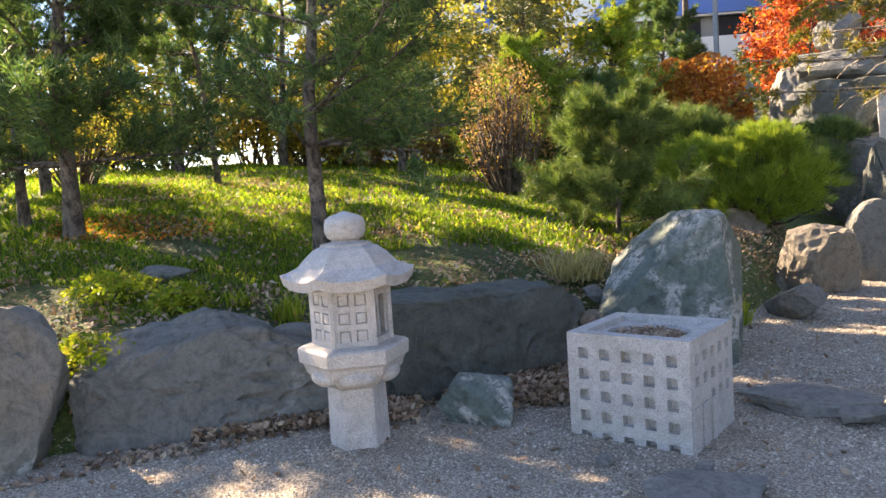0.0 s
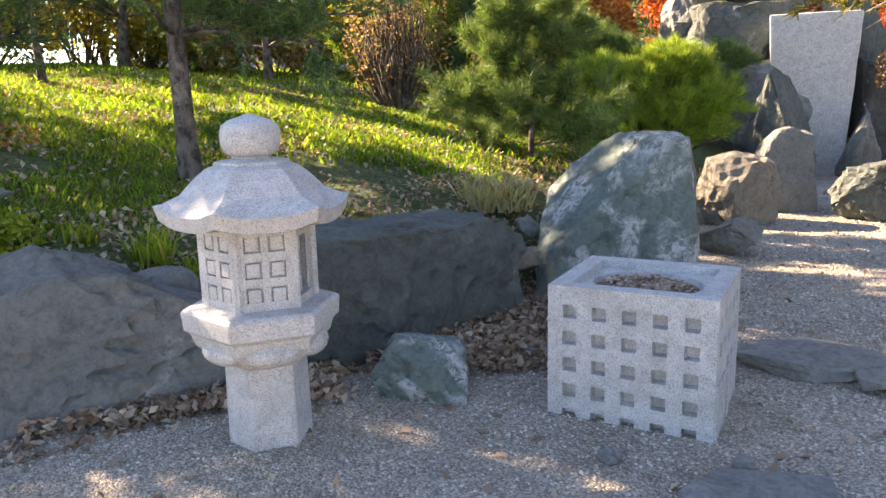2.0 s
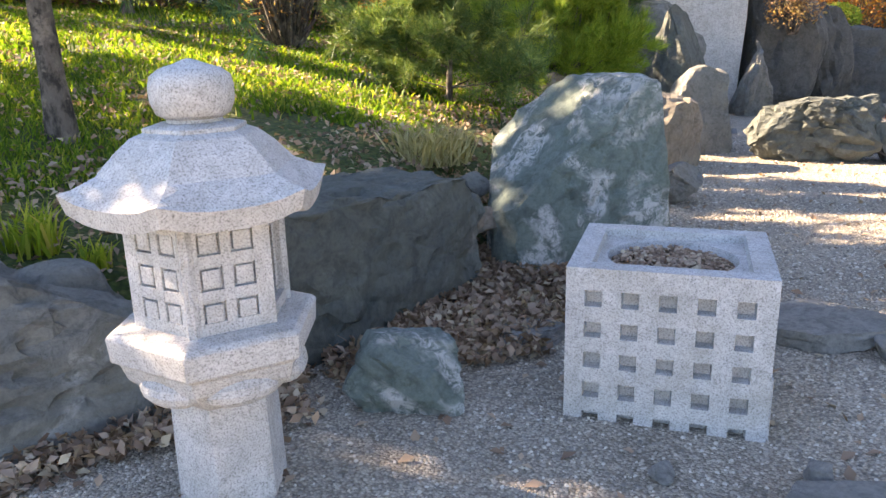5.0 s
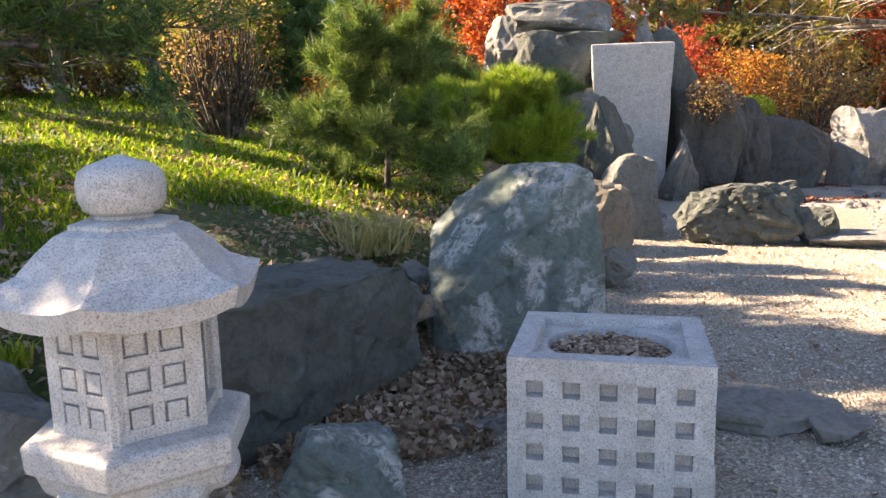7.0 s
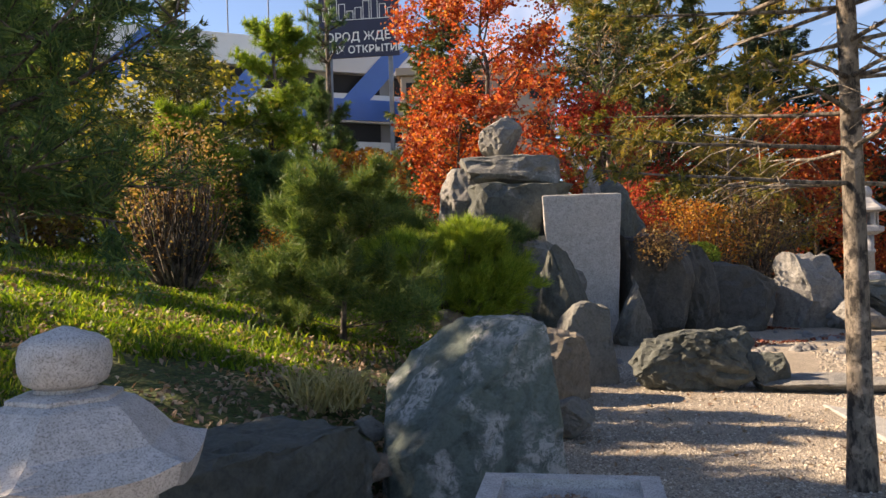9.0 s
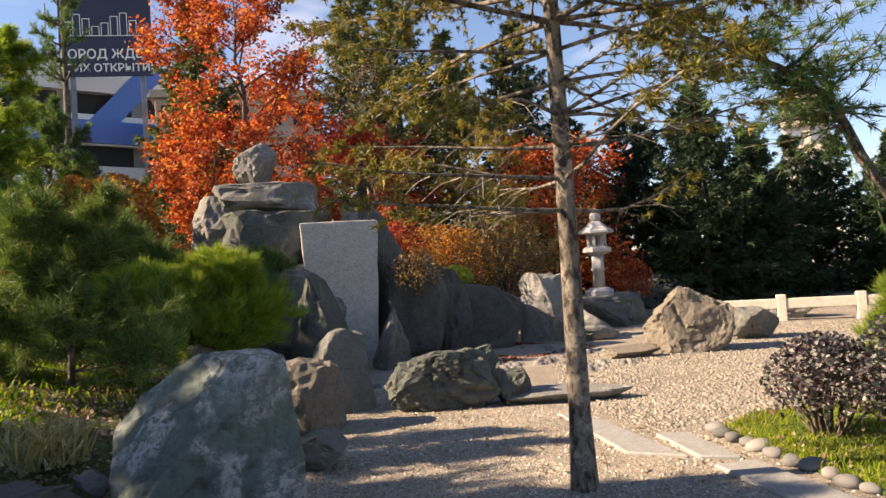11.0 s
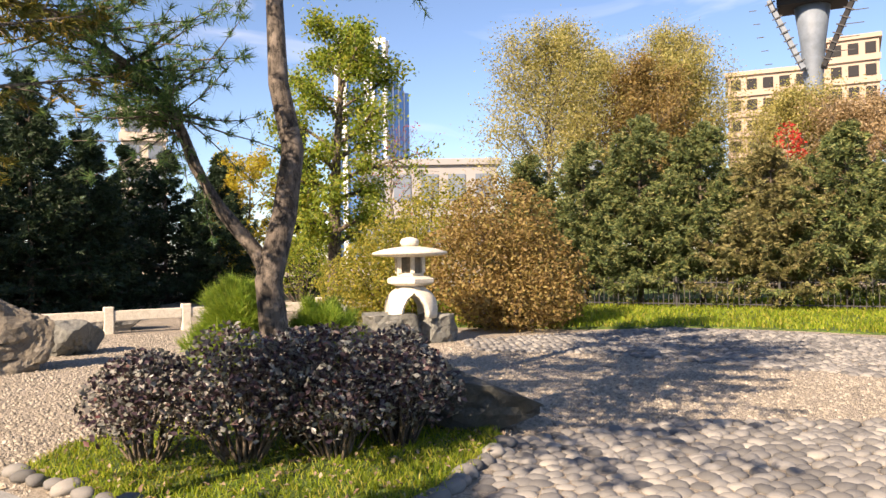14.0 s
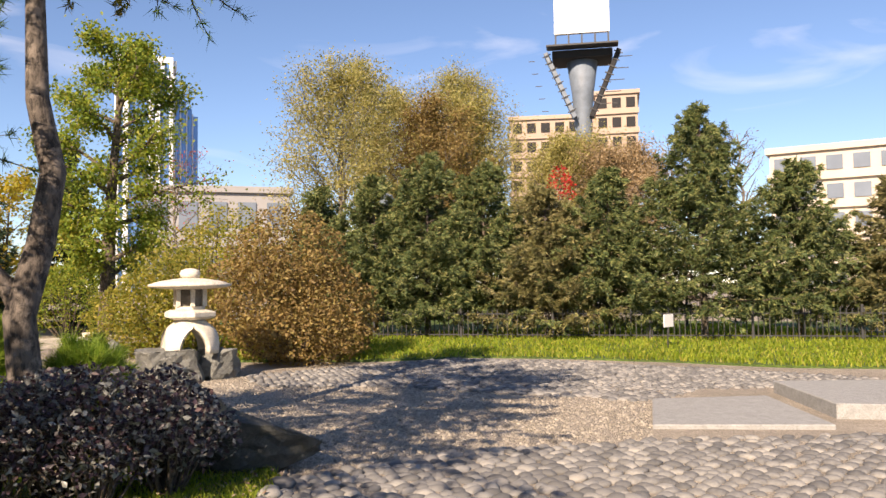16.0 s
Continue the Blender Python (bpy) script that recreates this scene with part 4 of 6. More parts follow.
def cushion_pine(name, base, lobes, seed, label, mat, per=190, count=52, length=0.17, width=0.009):
    """A low pine: brush-like tufts stand up on rounded pads carried by short bent limbs."""
    rng = np.random.default_rng(seed)
    th = thing(name, (base[0], base[1], ground_at(base[0], base[1]) - 0.04), label, "tree")
    tubes, C, Wy = [], [], []
    for cx, cy, cz, rx, ry, rz in lobes:
        d = unit(rng.normal(size=(per, 3)) + [0, 0, 0.3])
        knob = 0.70 + 0.42 * np.abs(np.sin(d[:, :1] * 6 + cx * 5) * np.sin(d[:, 1:2] * 5 + cy * 4))
        C.append(d * rng.uniform(0.75, 1.0, (per, 1)) * knob * [rx, ry, rz] + [cx, cy, cz])
        Wy.append(unit(d * 0.8 + [0, 0, 0.75]))
        o = np.array([0.1 * cx, 0.1 * cy, 0.0])
        for k in range(14):
            tip = C[-1][k * 7]
            mid = o * 0.4 + tip * 0.6 + rng.normal(0, 0.05, 3) - [0, 0, 0.12]
            tubes.append(tube(np.array([o, (o + mid) / 2, mid, tip]), [0.04, 0.028, 0.018, 0.007], 5))
    part("trunk", smooth(mesh_of("trunk", *join_tubes(tubes))), M_BARK, th)
    part("crown", mesh_of("crown", *needles(rng, np.concatenate(C), np.concatenate(Wy), count, length, width, 0.5)), mat, th)
    return th


def leafy(name, base, height, spread, seed, label, mat, bark=M_DARKBARK, crown_from=0.3, leaf=0.08, amount=5000, limbs=16, rad=None,
          droop=0.0, round_top=True, lean=(0, 0), category="tree", loose=0.10, rise=0.35, twigs=7):
    """A broad-leaved tree: trunk, limbs, twigs with leaves scattered round them."""
    rng = np.random.default_rng(seed)
    th = thing(name, (base[0], base[1], ground_at(base[0], base[1]) - 0.04), label, category)
    rad = rad or height * 0.013 + 0.015
    zs = np.linspace(0, 1, 10)
    wob = np.cumsum(rng.normal(0, 0.015 * height, (10, 2)), 0) * zs[:, None]
    path = np.concatenate([wob + zs[:, None] * np.array(lean), zs[:, None] * height * 0.93], 1)
    tubes = [tube(path, rad * (1 - 0.85 * zs), 9)]
    tips = []
    for l in range(limbs):
        f = crown_from + (0.96 - crown_from) * (l + rng.uniform()) / limbs
        o = np.array([np.interp(f, zs, path[:, i]) for i in range(3)])
        a = l * 2.4 + rng.uniform(-0.5, 0.5)
        k = (f - crown_from) / (1 - crown_from)
        prof = math.sin(math.pi * (0.22 + 0.7 * k)) if round_top else 1 - 0.7 * k
        L = spread * prof * rng.uniform(0.8, 1.15)
        way = np.array([np.cos(a), np.sin(a), rise + 0.6 * k])
        pts, rr = limb(rng, o, way, L, rad * 0.42 * (1 - 0.6 * k), 0.5, 0.2 - droop)
        tubes.append(tube(pts, rr, 5))
        for s in range(twigs):
            u = rng.uniform(0.3, 1)
            q = np.array([np.interp(u * 5, np.arange(6), pts[:, i]) for i in range(3)])
            tw, tr = limb(rng, q, unit(way + rng.normal(size=3) * 0.9), L * 0.45 * rng.uniform(0.5, 1.1), rad * 0.1, 0.5, 0.1 - droop)
            tubes.append(tube(tw, tr + 0.002, 3))
            tips.append(tw[1:])
    tips = np.concatenate(tips)
    c = tips[rng.integers(0, len(tips), amount)] + rng.normal(0, loose * spread, (amount, 3)) * [1, 1, 0.8]
    part("trunk", smooth(mesh_of("trunk", *join_tubes(tubes))), bark, th)
    part("crown", mesh_of("crown", *leaves(rng, c, leaf, 0.3, droop)), mat, th)
    return th


def shrub(name, where, size, seed, label, mat, leaf=0.04, amount=6000, stems=40, bark=M_DARKBARK, shell=0.5, category="shrub", lumps=9, low=0.25, clear=0.03):
    """A many-stemmed bush: stems fan out of the ground, leaves fill an uneven dome."""
    rng = np.random.default_rng(seed)
    th = thing(name, where, label, category)
    sx, sy, sz = np.array(size) * [0.5, 0.5, 1]
    tubes = []
    for s in range(stems):
        a, r = rng.uniform(0, 6.28), np.sqrt(rng.uniform(0, 1))
        top = np.array([sx * 0.85 * r * np.cos(a), sy * 0.85 * r * np.sin(a), sz * (0.95 - 0.5 * r * r) * rng.uniform(0.75, 1.0)])
        b = np.array([top[0] * 0.22, top[1] * 0.22, -0.05])
        m = (b + top) / 2 + rng.normal(0, 0.04 * sz, 3)
        pts = np.array([b, (b + m) / 2, m, (m + top) / 2 + rng.normal(0, 0.02, 3), top])
        tubes.append(tube(pts, np.linspace(0.016, 0.004, 5) * (0.5 + 0.5 * sz), 4))
    d = unit(rng.normal(size=(amount, 3)) * [1, 1, 0.9] + [0, 0, low])
    d[:, 2] = np.where(d[:, 2] < -0.75, -d[:, 2], d[:, 2])
    axes = unit(rng.normal(size=(lumps, 3)) + [0, 0, 0.4])
    bumpy = 0.84 + 0.24 * np.max(np.clip((d @ axes.T - 0.75) * 4, 0, 1), 1)
    r = bumpy * (1 - shell * rng.uniform(0, 1, amount) ** 1.8)
    c = d * r[:, None] * [sx, sy, sz * 0.56] + [0, 0, sz * 0.46]
    c = c[c[:, 2] > clear + 0.12 * rng.uniform(size=len(c)) * (clear > 0.1)]
    part("woody_frame", mesh_of("woody_frame", *join_tubes(tubes)), bark, th)
    part("foliage", mesh_of("foliage", *leaves(rng, c, leaf, 0.2)), mat, th)
    return th


def lobed_shrub(name, where, lobes, seed, label, mat, per=5000, leaf=0.085):
    """A big clipped shrub: leaves fill several rounded heads that grow together."""
    rng = np.random.default_rng(seed)
    th = thing(name, where, label, "shrub")
    C, tubes = [], []
    for cx, cy, cz, rx, ry, rz in lobes:
        d = unit(rng.normal(size=(per, 3)))
        wave = 1 + 0.10 * np.sin(d[:, :1] * 9 + cx * 3 + seed) * np.sin(d[:, 1:2] * 8 + cy) + 0.07 * np.sin(d[:, 2:] * 13 + cz)
        c = d * wave * (1 - 0.4 * rng.uniform(0, 1, (per, 1)) ** 2) * [rx, ry, rz] + [cx, cy, cz]
        C.append(c[c[:, 2] > 0.02])
        for k in range(8):
            tip = C[-1][k * 11]
            o = np.array([0.25 * tip[0], 0.25 * tip[1], -0.05])
            tubes.append(tube(np.array([o, o * 0.5 + tip * 0.5 + rng.normal(0, 0.08, 3), tip]), [0.03, 0.02, 0.006], 4))
    part("woody_frame", mesh_of("woody_frame", *join_tubes(tubes)), M_DARKBARK, th)
    part("foliage", mesh_of("foliage", *leaves(rng, np.concatenate(C), leaf, 0.2)), mat, th)
    return th


# the grove on the mound
pine("pine_tree", (-3.85, 7.95), 5.2, 0.16, 1.7, 11, "young dark green pine on the grassy mound", lift=0.1, tufts=22, whorls=12, count=22)
pine("pine_tree", (-4.7, 8.6), 5.6, 0.3, 1.5, 111, "slim dark pine beside another on the mound", lift=0.1, rad=0.06)
pine("pine_tree", (-5.3, 15.6), 4.8, 0.22, 1.7, 12, "dark green pine further up the mound")
pine("pine_tree", (-3.4, 16.6), 5.0, 0.22, 1.5, 13, "dark green pine at the back of the mound")
pine("pine_tree", (-1.24, 7.6), 4.6, 0.24, 2.0, 14, "slender pine with blue-green needles behind the lantern", whorls=8, tufts=14, count=26, length=0.15, width=0.012, lift=0.1)
# The next two pines are added only to shade the lower slope.
pine("pine_tree", (-5.6, 10.9), 6.4, 0.3, 1.6, 124, "dark pine added in the grove to shade the slope", rad=0.07)
pine("pine_tree", (-3.5, 12.0), 5.4, 0.38, 1.7, 125, "slim pine added in the grove to shade the slope", rad=0.05, tufts=22, count=20)
# Shade casters added past the left edge of view, for lantern and basin.
pine("pine_tree", (-6.4, 10.2), 6.5, 0.18, 2.0, 15, "dark pine added mostly out of view to shade the lantern")
pine("pine_tree", (-8.8, 13.0), 7.5, 0.2, 2.4, 16, "tall dark pine added out of view to shade the basin")
pine("larch", (-7.5, 17.5), 4.6, 0.05, 2.0, 161, "larch with yellow-green needles in the sun", M_OLIVE, M_BARK, length=0.1, width=0.013)
pine("larch", (-1.6, 19.0), 6.2, 0.05, 2.2, 162, "larch with yellow-green needles in the sun", M_OLIVE, M_BARK, length=0.1, width=0.013)
pine("pine_tree", (-0.8, 15.2), 4.3, 0.12, 1.7, 17, "pine behind the slope")
pine("pine_tree", (1.6, 15.5), 2.7, 0.05, 1.8, 18, "bushy green pine behind the bare shrub", M_MUGO)
spruce("spruce", (1.95, 17.2), 5.0, 2.0, 119, "drooping spruce behind the slope")
pine("pine_tree", (3.2, 15.6), 2.0, 0.05, 1.3, 118, "dark bushy pine behind the low pines")
pine("pine_tree", (4.2, 19.0), 5.4, 0.05, 2.1, 22, "green pine in front of the car park building", M_MUGO, tufts=20, count=26, width=0.018)
pine("pine_tree", (0.2, 22.0), 6.0, 0.05, 2.3, 122, "dark pine before the car park building")
pine("pine_tree", (6.4, 22.5), 4.6, 0.05, 2.1, 123, "dark pine before the car park building", tufts=20, count=24, width=0.018)
pine("pine_tree", (8.4, 27.0), 10.0, 0.6, 1.5, 23, "tall thin pine in front of the banner", whorls=7, tufts=9)
for i in range(9):
    x, y = -16 + 2.3 * i, 19.0 + 1.5 * (i % 2)
    shrub("thicket", (x, y, ground_at(x, y)), (4.2, 3.4, 3.6 + 0.5 * (i % 3)), 220 + i, "sunlit thicket of yellow-green leaves behind the grove", M_OLIVE if i % 3 else M_OCHRE, 0.15, 5600, 14, shell=0.6, low=-0.45)
for i in range(12):
    x, y = -17 + 1.8 * i, 17.2 + 0.5 * (i % 3)
    shrub("undergrowth_shrub", (x, y, ground_at(x, y) - 0.2), (2.7, 1.7, 1.35 + 0.25 * (i % 4)), 250 + i, "low dense shrub in the undergrowth behind the grove", (M_OLIVE, M_BROWNLEAF, M_OLIVE, M_OCHRE)[i % 4], 0.11, 2200, 14, shell=0.8)
for x, y, k in ((-5.5, 11.6, 201), (-3.2, 18.0, 202), (-7.6, 10.5, 203), (-10, 16, 204)):
    shrub("olive_shrub", (x, y, ground_at(x, y)), (2.2, 2.0, 1.7), k, "shrub with thin yellow-green leaves on the mound", M_OLIVE, 0.06, 3500, 30, shell=0.9)
pine("pine_tree", (2.05, 9.2), 1.5, 0.1, 1.15, 19, "small soft-needled pine behind the lichen boulder", M_SOFT, whorls=7, tufts=17, length=0.15, count=34, rad=0.035, width=0.008, taper=0.75)
cushion_pine("mountain_pine", (4.3, 11.3), [(0, 0, 0.85, 0.8, 0.75, 0.5), (0.6, -0.45, 0.62, 0.62, 0.6, 0.45), (-0.55, 0.35, 0.95, 0.6, 0.6, 0.42), (0.35, -0.2, 1.15, 0.5, 0.5, 0.32),
                                             (0.0, -0.5, 0.4, 0.7, 0.5, 0.4)], 20, "low bright green mountain pine in a dense cushion", M_MUGO)
cushion_pine("mountain_pine", (3.9, 13.2), [(0, 0, 1.3, 0.75, 0.7, 0.32), (-0.55, 0.2, 1.1, 0.6, 0.55, 0.36), (0.5, -0.3, 1.05, 0.6, 0.55, 0.36), (0.0, -0.2, 0.55, 0.85, 0.7, 0.4)], 21,
             "layered grey-green pine behind the lichen boulder", M_SOFT)
cushion_pine("mountain_pine", (6.3, 13.3), [(0, 0, 0.9, 0.6, 0.6, 0.4), (0.5, 0.3, 1.3, 0.55, 0.5, 0.35)], 24, "dark low pine beside the stone pile", M_NEEDLE)
shrub("bare_shrub", (0.95, 11.8, ground_at(0.95, 11.8)), (1.6, 1.4, 2.0), 31, "twiggy brown shrub nearly bare of leaves", M_BROWNLEAF, 0.045, 4200, 110, M_BARK, 0.9)
shrub("orange_shrub", (2.5, 12.6, ground_at(2.5, 12.6)), (0.9, 0.8, 1.1), 32, "small shrub with russet leaves", M_ORANGE, 0.05, 1200, 24, shell=0.9)
leafy("red_oak", (11.2, 20.4), 8.8, 3.0, 41, "oak in red autumn leaf above the stone pile", M_RED, leaf=0.13, amount=17000, crown_from=0.2, limbs=22, loose=0.05)
leafy("red_oak", (9.0, 19.0), 4.2, 1.9, 42, "slender oak with red-orange leaves", M_RED, leaf=0.12, amount=8000, crown_from=0.1, loose=0.06)
leafy("red_oak", (13.6, 18.6), 4.8, 2.0, 43, "crimson-leaved small tree behind the rocks", M_CRIMSON, leaf=0.12, amount=7000, crown_from=0.1, loose=0.06)
shrub("orange_shrub", (5.9, 18.0, ground_at(5.9, 18.0)), (3.0, 2.4, 2.6), 44, "shrub with orange-brown autumn leaves", M_ORANGE, 0.12, 8000, 30)
shrub("orange_shrub", (9.0, 16.6, ground_at(9.0, 16.6)), (3.0, 2.0, 2.6), 144, "shrub with red-orange autumn leaves", M_RED, 0.12, 6000, 30)
shrub("orange_shrub", (10.4, 14.3, 1.0), (1.9, 1.6, 2.0), 45, "crimson and brown shrub leaning over the rocks", M_CRIMSON, 0.07, 4200, 60, shell=0.9)
shrub("orange_shrub", (12.2, 14.3, 0.7), (2.6, 1.8, 2.1), 46, "brown and orange shrub over the stone wall", M_ORANGE, 0.065, 5200, 70, shell=0.9)
shrub("orange_shrub", (14.6, 14.6, 0.7), (3.0, 2.0, 2.4), 146, "tangled brown shrub over the stone wall", M_BROWNLEAF, 0.06, 5200, 90, shell=0.9)
pine("larch", (11.6, 16.0), 3.6, 0.12, 2.3, 163, "spreading larch with ochre-green needles over the rocks", M_OCHRE, M_BARK, length=0.09, width=0.011, taper=0.5, whorls=7)
pine("larch", (16.6, 16.4), 6.4, 0.12, 2.7, 164, "larch with fading ochre needles", M_OCHRE, M_BARK, length=0.09, width=0.014, whorls=11, tufts=15)
pine("larch", (14.6, 15.2), 5.6, 0.2, 2.2, 165, "slender larch with thin ochre needles", M_OCHRE, M_PALEBARK, length=0.08, width=0.012, rad=0.06, whorls=9, count=9)
shrub("ivy", (9.0, 12.0, 1.25), (1.1, 0.8, 0.75), 151, "brown-green ivy over the upright rock", M_BROWNLEAF, 0.05, 1400, 14, shell=0.8)
shrub("low_juniper", (11.3, 13.2, 1.2), (1.0, 0.7, 0.5), 147, "small bright green creeping juniper", M_MUGO, 0.05, 1500, 12)
leafy("maple", (19.5, 16.5), 5.4, 2.3, 47, "maple with rusty orange leaves behind the far lantern", M_RED, leaf=0.14, amount=9000, crown_from=0.12)
shrub("orange_shrub", (18.6, 13.6, 0.3), (2.2, 1.8, 1.5), 148, "low shrub with scarlet leaves", M_RED, 0.09, 3000, 30, shell=0.8)
leafy("bare_tree", (15.2, 20.5), 7.5, 2.4, 149, "slender grey tree nearly bare", M_BROWNLEAF, M_PALEBARK, leaf=0.08, amount=1500, crown_from=0.15, limbs=24)
# Beyond x = 20 the needle colour itself holds the deep shade.
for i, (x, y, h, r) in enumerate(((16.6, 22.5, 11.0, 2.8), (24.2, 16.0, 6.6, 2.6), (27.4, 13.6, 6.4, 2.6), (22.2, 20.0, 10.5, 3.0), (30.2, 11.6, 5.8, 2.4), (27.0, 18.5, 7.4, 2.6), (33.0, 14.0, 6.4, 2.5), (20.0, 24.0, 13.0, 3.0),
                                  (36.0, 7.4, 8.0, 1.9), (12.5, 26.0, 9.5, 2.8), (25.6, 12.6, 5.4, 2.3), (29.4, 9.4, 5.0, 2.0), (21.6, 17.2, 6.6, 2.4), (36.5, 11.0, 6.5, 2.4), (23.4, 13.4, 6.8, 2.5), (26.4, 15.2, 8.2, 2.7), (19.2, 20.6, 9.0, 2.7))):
    spruce("spruce", (x, y), h, r, 51 + i, "broad spruce with deep shade put into its needle colour" if x > 20 else "dark green spruce behind the autumn trees", M_SPRUCESHADE if x > 20 else M_SPRUCE, step=0.36, per=8, count=7, length=0.2, width=0.05, twigs=11, skirt=0.03)
leafy("yellow_tree", (33.0, 9.0), 6.0, 2.3, 76, "small tree with bright yellow leaves", M_YELLOW, leaf=0.15, amount=7000, crown_from=0.1)
leafy("locust_tree", (26.0, 4.8), 9.8, 2.3, 58, "locust tree with hanging yellow-green foliage", M_LIME, leaf=0.13, amount=24000, crown_from=0.2, droop=0.45, rad=0.27, limbs=24)
shrub("olive_shrub", (28.5, 6.2, 0), (3.5, 3, 2.6), 205, "green shrub under the locust tree", M_LIME, 0.09, 6000, 30)
shrub("olive_shrub", (30.5, 2.5, 0), (4.5, 3, 3.0), 206, "grey-green shrub before the low building", M_OLIVE, 0.09, 6000, 30)
leafy("bare_tree", (40, 3.0), 8.5, 2.6, 207, "bare young tree with a few red leaves", M_CRIMSON, M_PALEBARK, leaf=0.12, amount=700, crown_from=0.25, limbs=26)

# larch by the path: bare lower limbs, ochre needles
path_larch((4.01, 5.16), 61)
# forked pine behind the purple shrubs
TRUNK = [(0, 0, -0.1), (0.03, 0, 0.7), (0, 0.08, 1.55), (0.1, -0.13, 2.11), (0.15, -0.24, 2.47), (0.07, -0.06, 3.2), (0.07, -0.04, 3.8), (0.1, 0, 5), (0.2, 0.1, 6.2), (0.2, 0.2, 7.4)]
fork = pine("forked_pine", (8.15, 3.65, 0.0), 7.4, 0.62, 2.1, 62, "old forked pine with a bent scaly trunk", M_NEEDLE, M_BARK, rad=0.165, whorls=8, tufts=15, count=16, path=TRUNK)
rng = np.random.default_rng(77)
arm = np.array([(0.02, 0.05, 1.35), (0.05, 0.2, 1.66), (-0.05, 0.5, 2.05), (-0.06, 0.76, 2.5), (-0.1, 0.87, 2.83), (-0.2, 1.0, 3.15), (-0.45, 1.3, 3.45), (-0.9, 1.75, 3.75), (-1.2, 2.3, 4.1)])
armt, ca, wa = [tube(arm, np.linspace(0.085, 0.022, 9), 9)], [], []
for s in range(110):
    u = rng.uniform(4.0, 8)
    q = np.array([np.interp(u, np.arange(9), arm[:, i]) for i in range(3)])
    tw, tr = limb(rng, q, unit(rng.normal(size=3) * [1, 1, 0.28] + [0, 0.1, 0.05]), rng.uniform(0.5, 1.35), 0.012, 0.7, 0.15)
    armt.append(tube(tw, tr, 4))
    for e in range(1, 6):
        ca.append(tw[e])
        wa.append(unit(tw[e] - tw[e - 1]))
part("side_trunk", smooth(mesh_of("side_trunk", *join_tubes(armt))), M_BARK, fork)
part("side_crown", mesh_of("side_crown", *needles(rng, np.array(ca), np.array(wa), 26, 0.12, 0.011, 1.0)), M_NEEDLE, fork)
cushion_pine("young_pine", (9.3, 4.25), [(0, 0, 0.55, 0.55, 0.55, 0.45), (0, 0, 1.0, 0.4, 0.4, 0.3), (0.5, -0.9, 0.6, 0.45, 0.45, 0.45)], 63, "young bright green pine beside the old pine", M_MUGO, per=260)

# purple-leaved shrubs on the grass island
for x, y, s, k in ((6.25, 4.3, 0.9, 71), (6.2, 3.55, 1.0, 72), (6.25, 2.85, 1.0, 73), (6.75, 3.2, 1.0, 74), (6.6, 2.4, 0.9, 75)):
    shrub("purple_shrub", (x, y, 0.02), (1.2 * s, 1.15 * s, 1.05 * s), k, "shrub with glossy purple-grey leaves and painted sheen on the grass island", M_PURPLESHEEN, 0.055, 3400, 34, shell=0.7, lumps=7, clear=0.2)

# large clipped golden shrubs by the white lantern
lobed_shrub("golden_shrub", (17.0, 0.2, 0), [(0, 0, 1.2, 1.5, 1.5, 1.25), (0.1, -0.85, 0.95, 1.1, 1.0, 1.0), (0, 0.75, 1.35, 1.1, 1.1, 1.2), (0.1, 0.1, 2.2, 1.15, 1.2, 1.05), (-0.6, -0.2, 0.6, 1.2, 1.3, 0.7)],
            81, "dense rounded shrub turning golden brown", M_GOLD)
lobed_shrub("golden_shrub", (19.6, 2.2, 0), [(0, 0, 1.5, 1.7, 1.6, 1.5), (0, -0.8, 2.3, 1.3, 1.2, 1.2), (0, 1.2, 0.9, 1.3, 1.2, 0.95), (-0.6, 0.6, 1.2, 1.2, 1.2, 1.1)], 82, "dense rounded olive and gold shrub", M_OLIVE)

# spruce hedge along the fence
for i, (x, y, h, r, mt) in enumerate(((24.6, -1.6, 4.7, 2.2, M_SPRUCE), (23.3, -3.0, 4.9, 2.4, M_SPRUCE), (22.7, -4.5, 5.6, 2.6, M_SPRUCE), (22.1, -6.1, 5.3, 2.5, M_SPRUCE), (20.5, -7.4, 4.5, 2.4, M_SPRUCEDRY),
                                      (19.7, -9.0, 4.8, 2.4, M_SPRUCE), (18.3, -11.1, 6.5, 2.8, M_SPRUCE), (17.5, -13.6, 5.0, 2.4, M_SPRUCE), (16.2, -15.8, 4.4, 2.3, M_SPRUCEDRY), (14.4, -18.0, 4.6, 2.3, M_SPRUCE))):
    tagged(spruce("spruce", (x, y), h, r, 90 + i, "spruce of the hedge along the iron fence", mt, step=0.25, per=10, skirt=0.13, count=9, length=0.15, width=0.036, twigs=13), group="spruce hedge")
shrub("scarlet_shrub", (21.7, -8.5, 0), (1.8, 1.3, 5.2), 208, "tall creeper with scarlet leaves rising over the spruces", M_SCARLET, 0.10, 2600, 24, shell=0.9, clear=4.1)
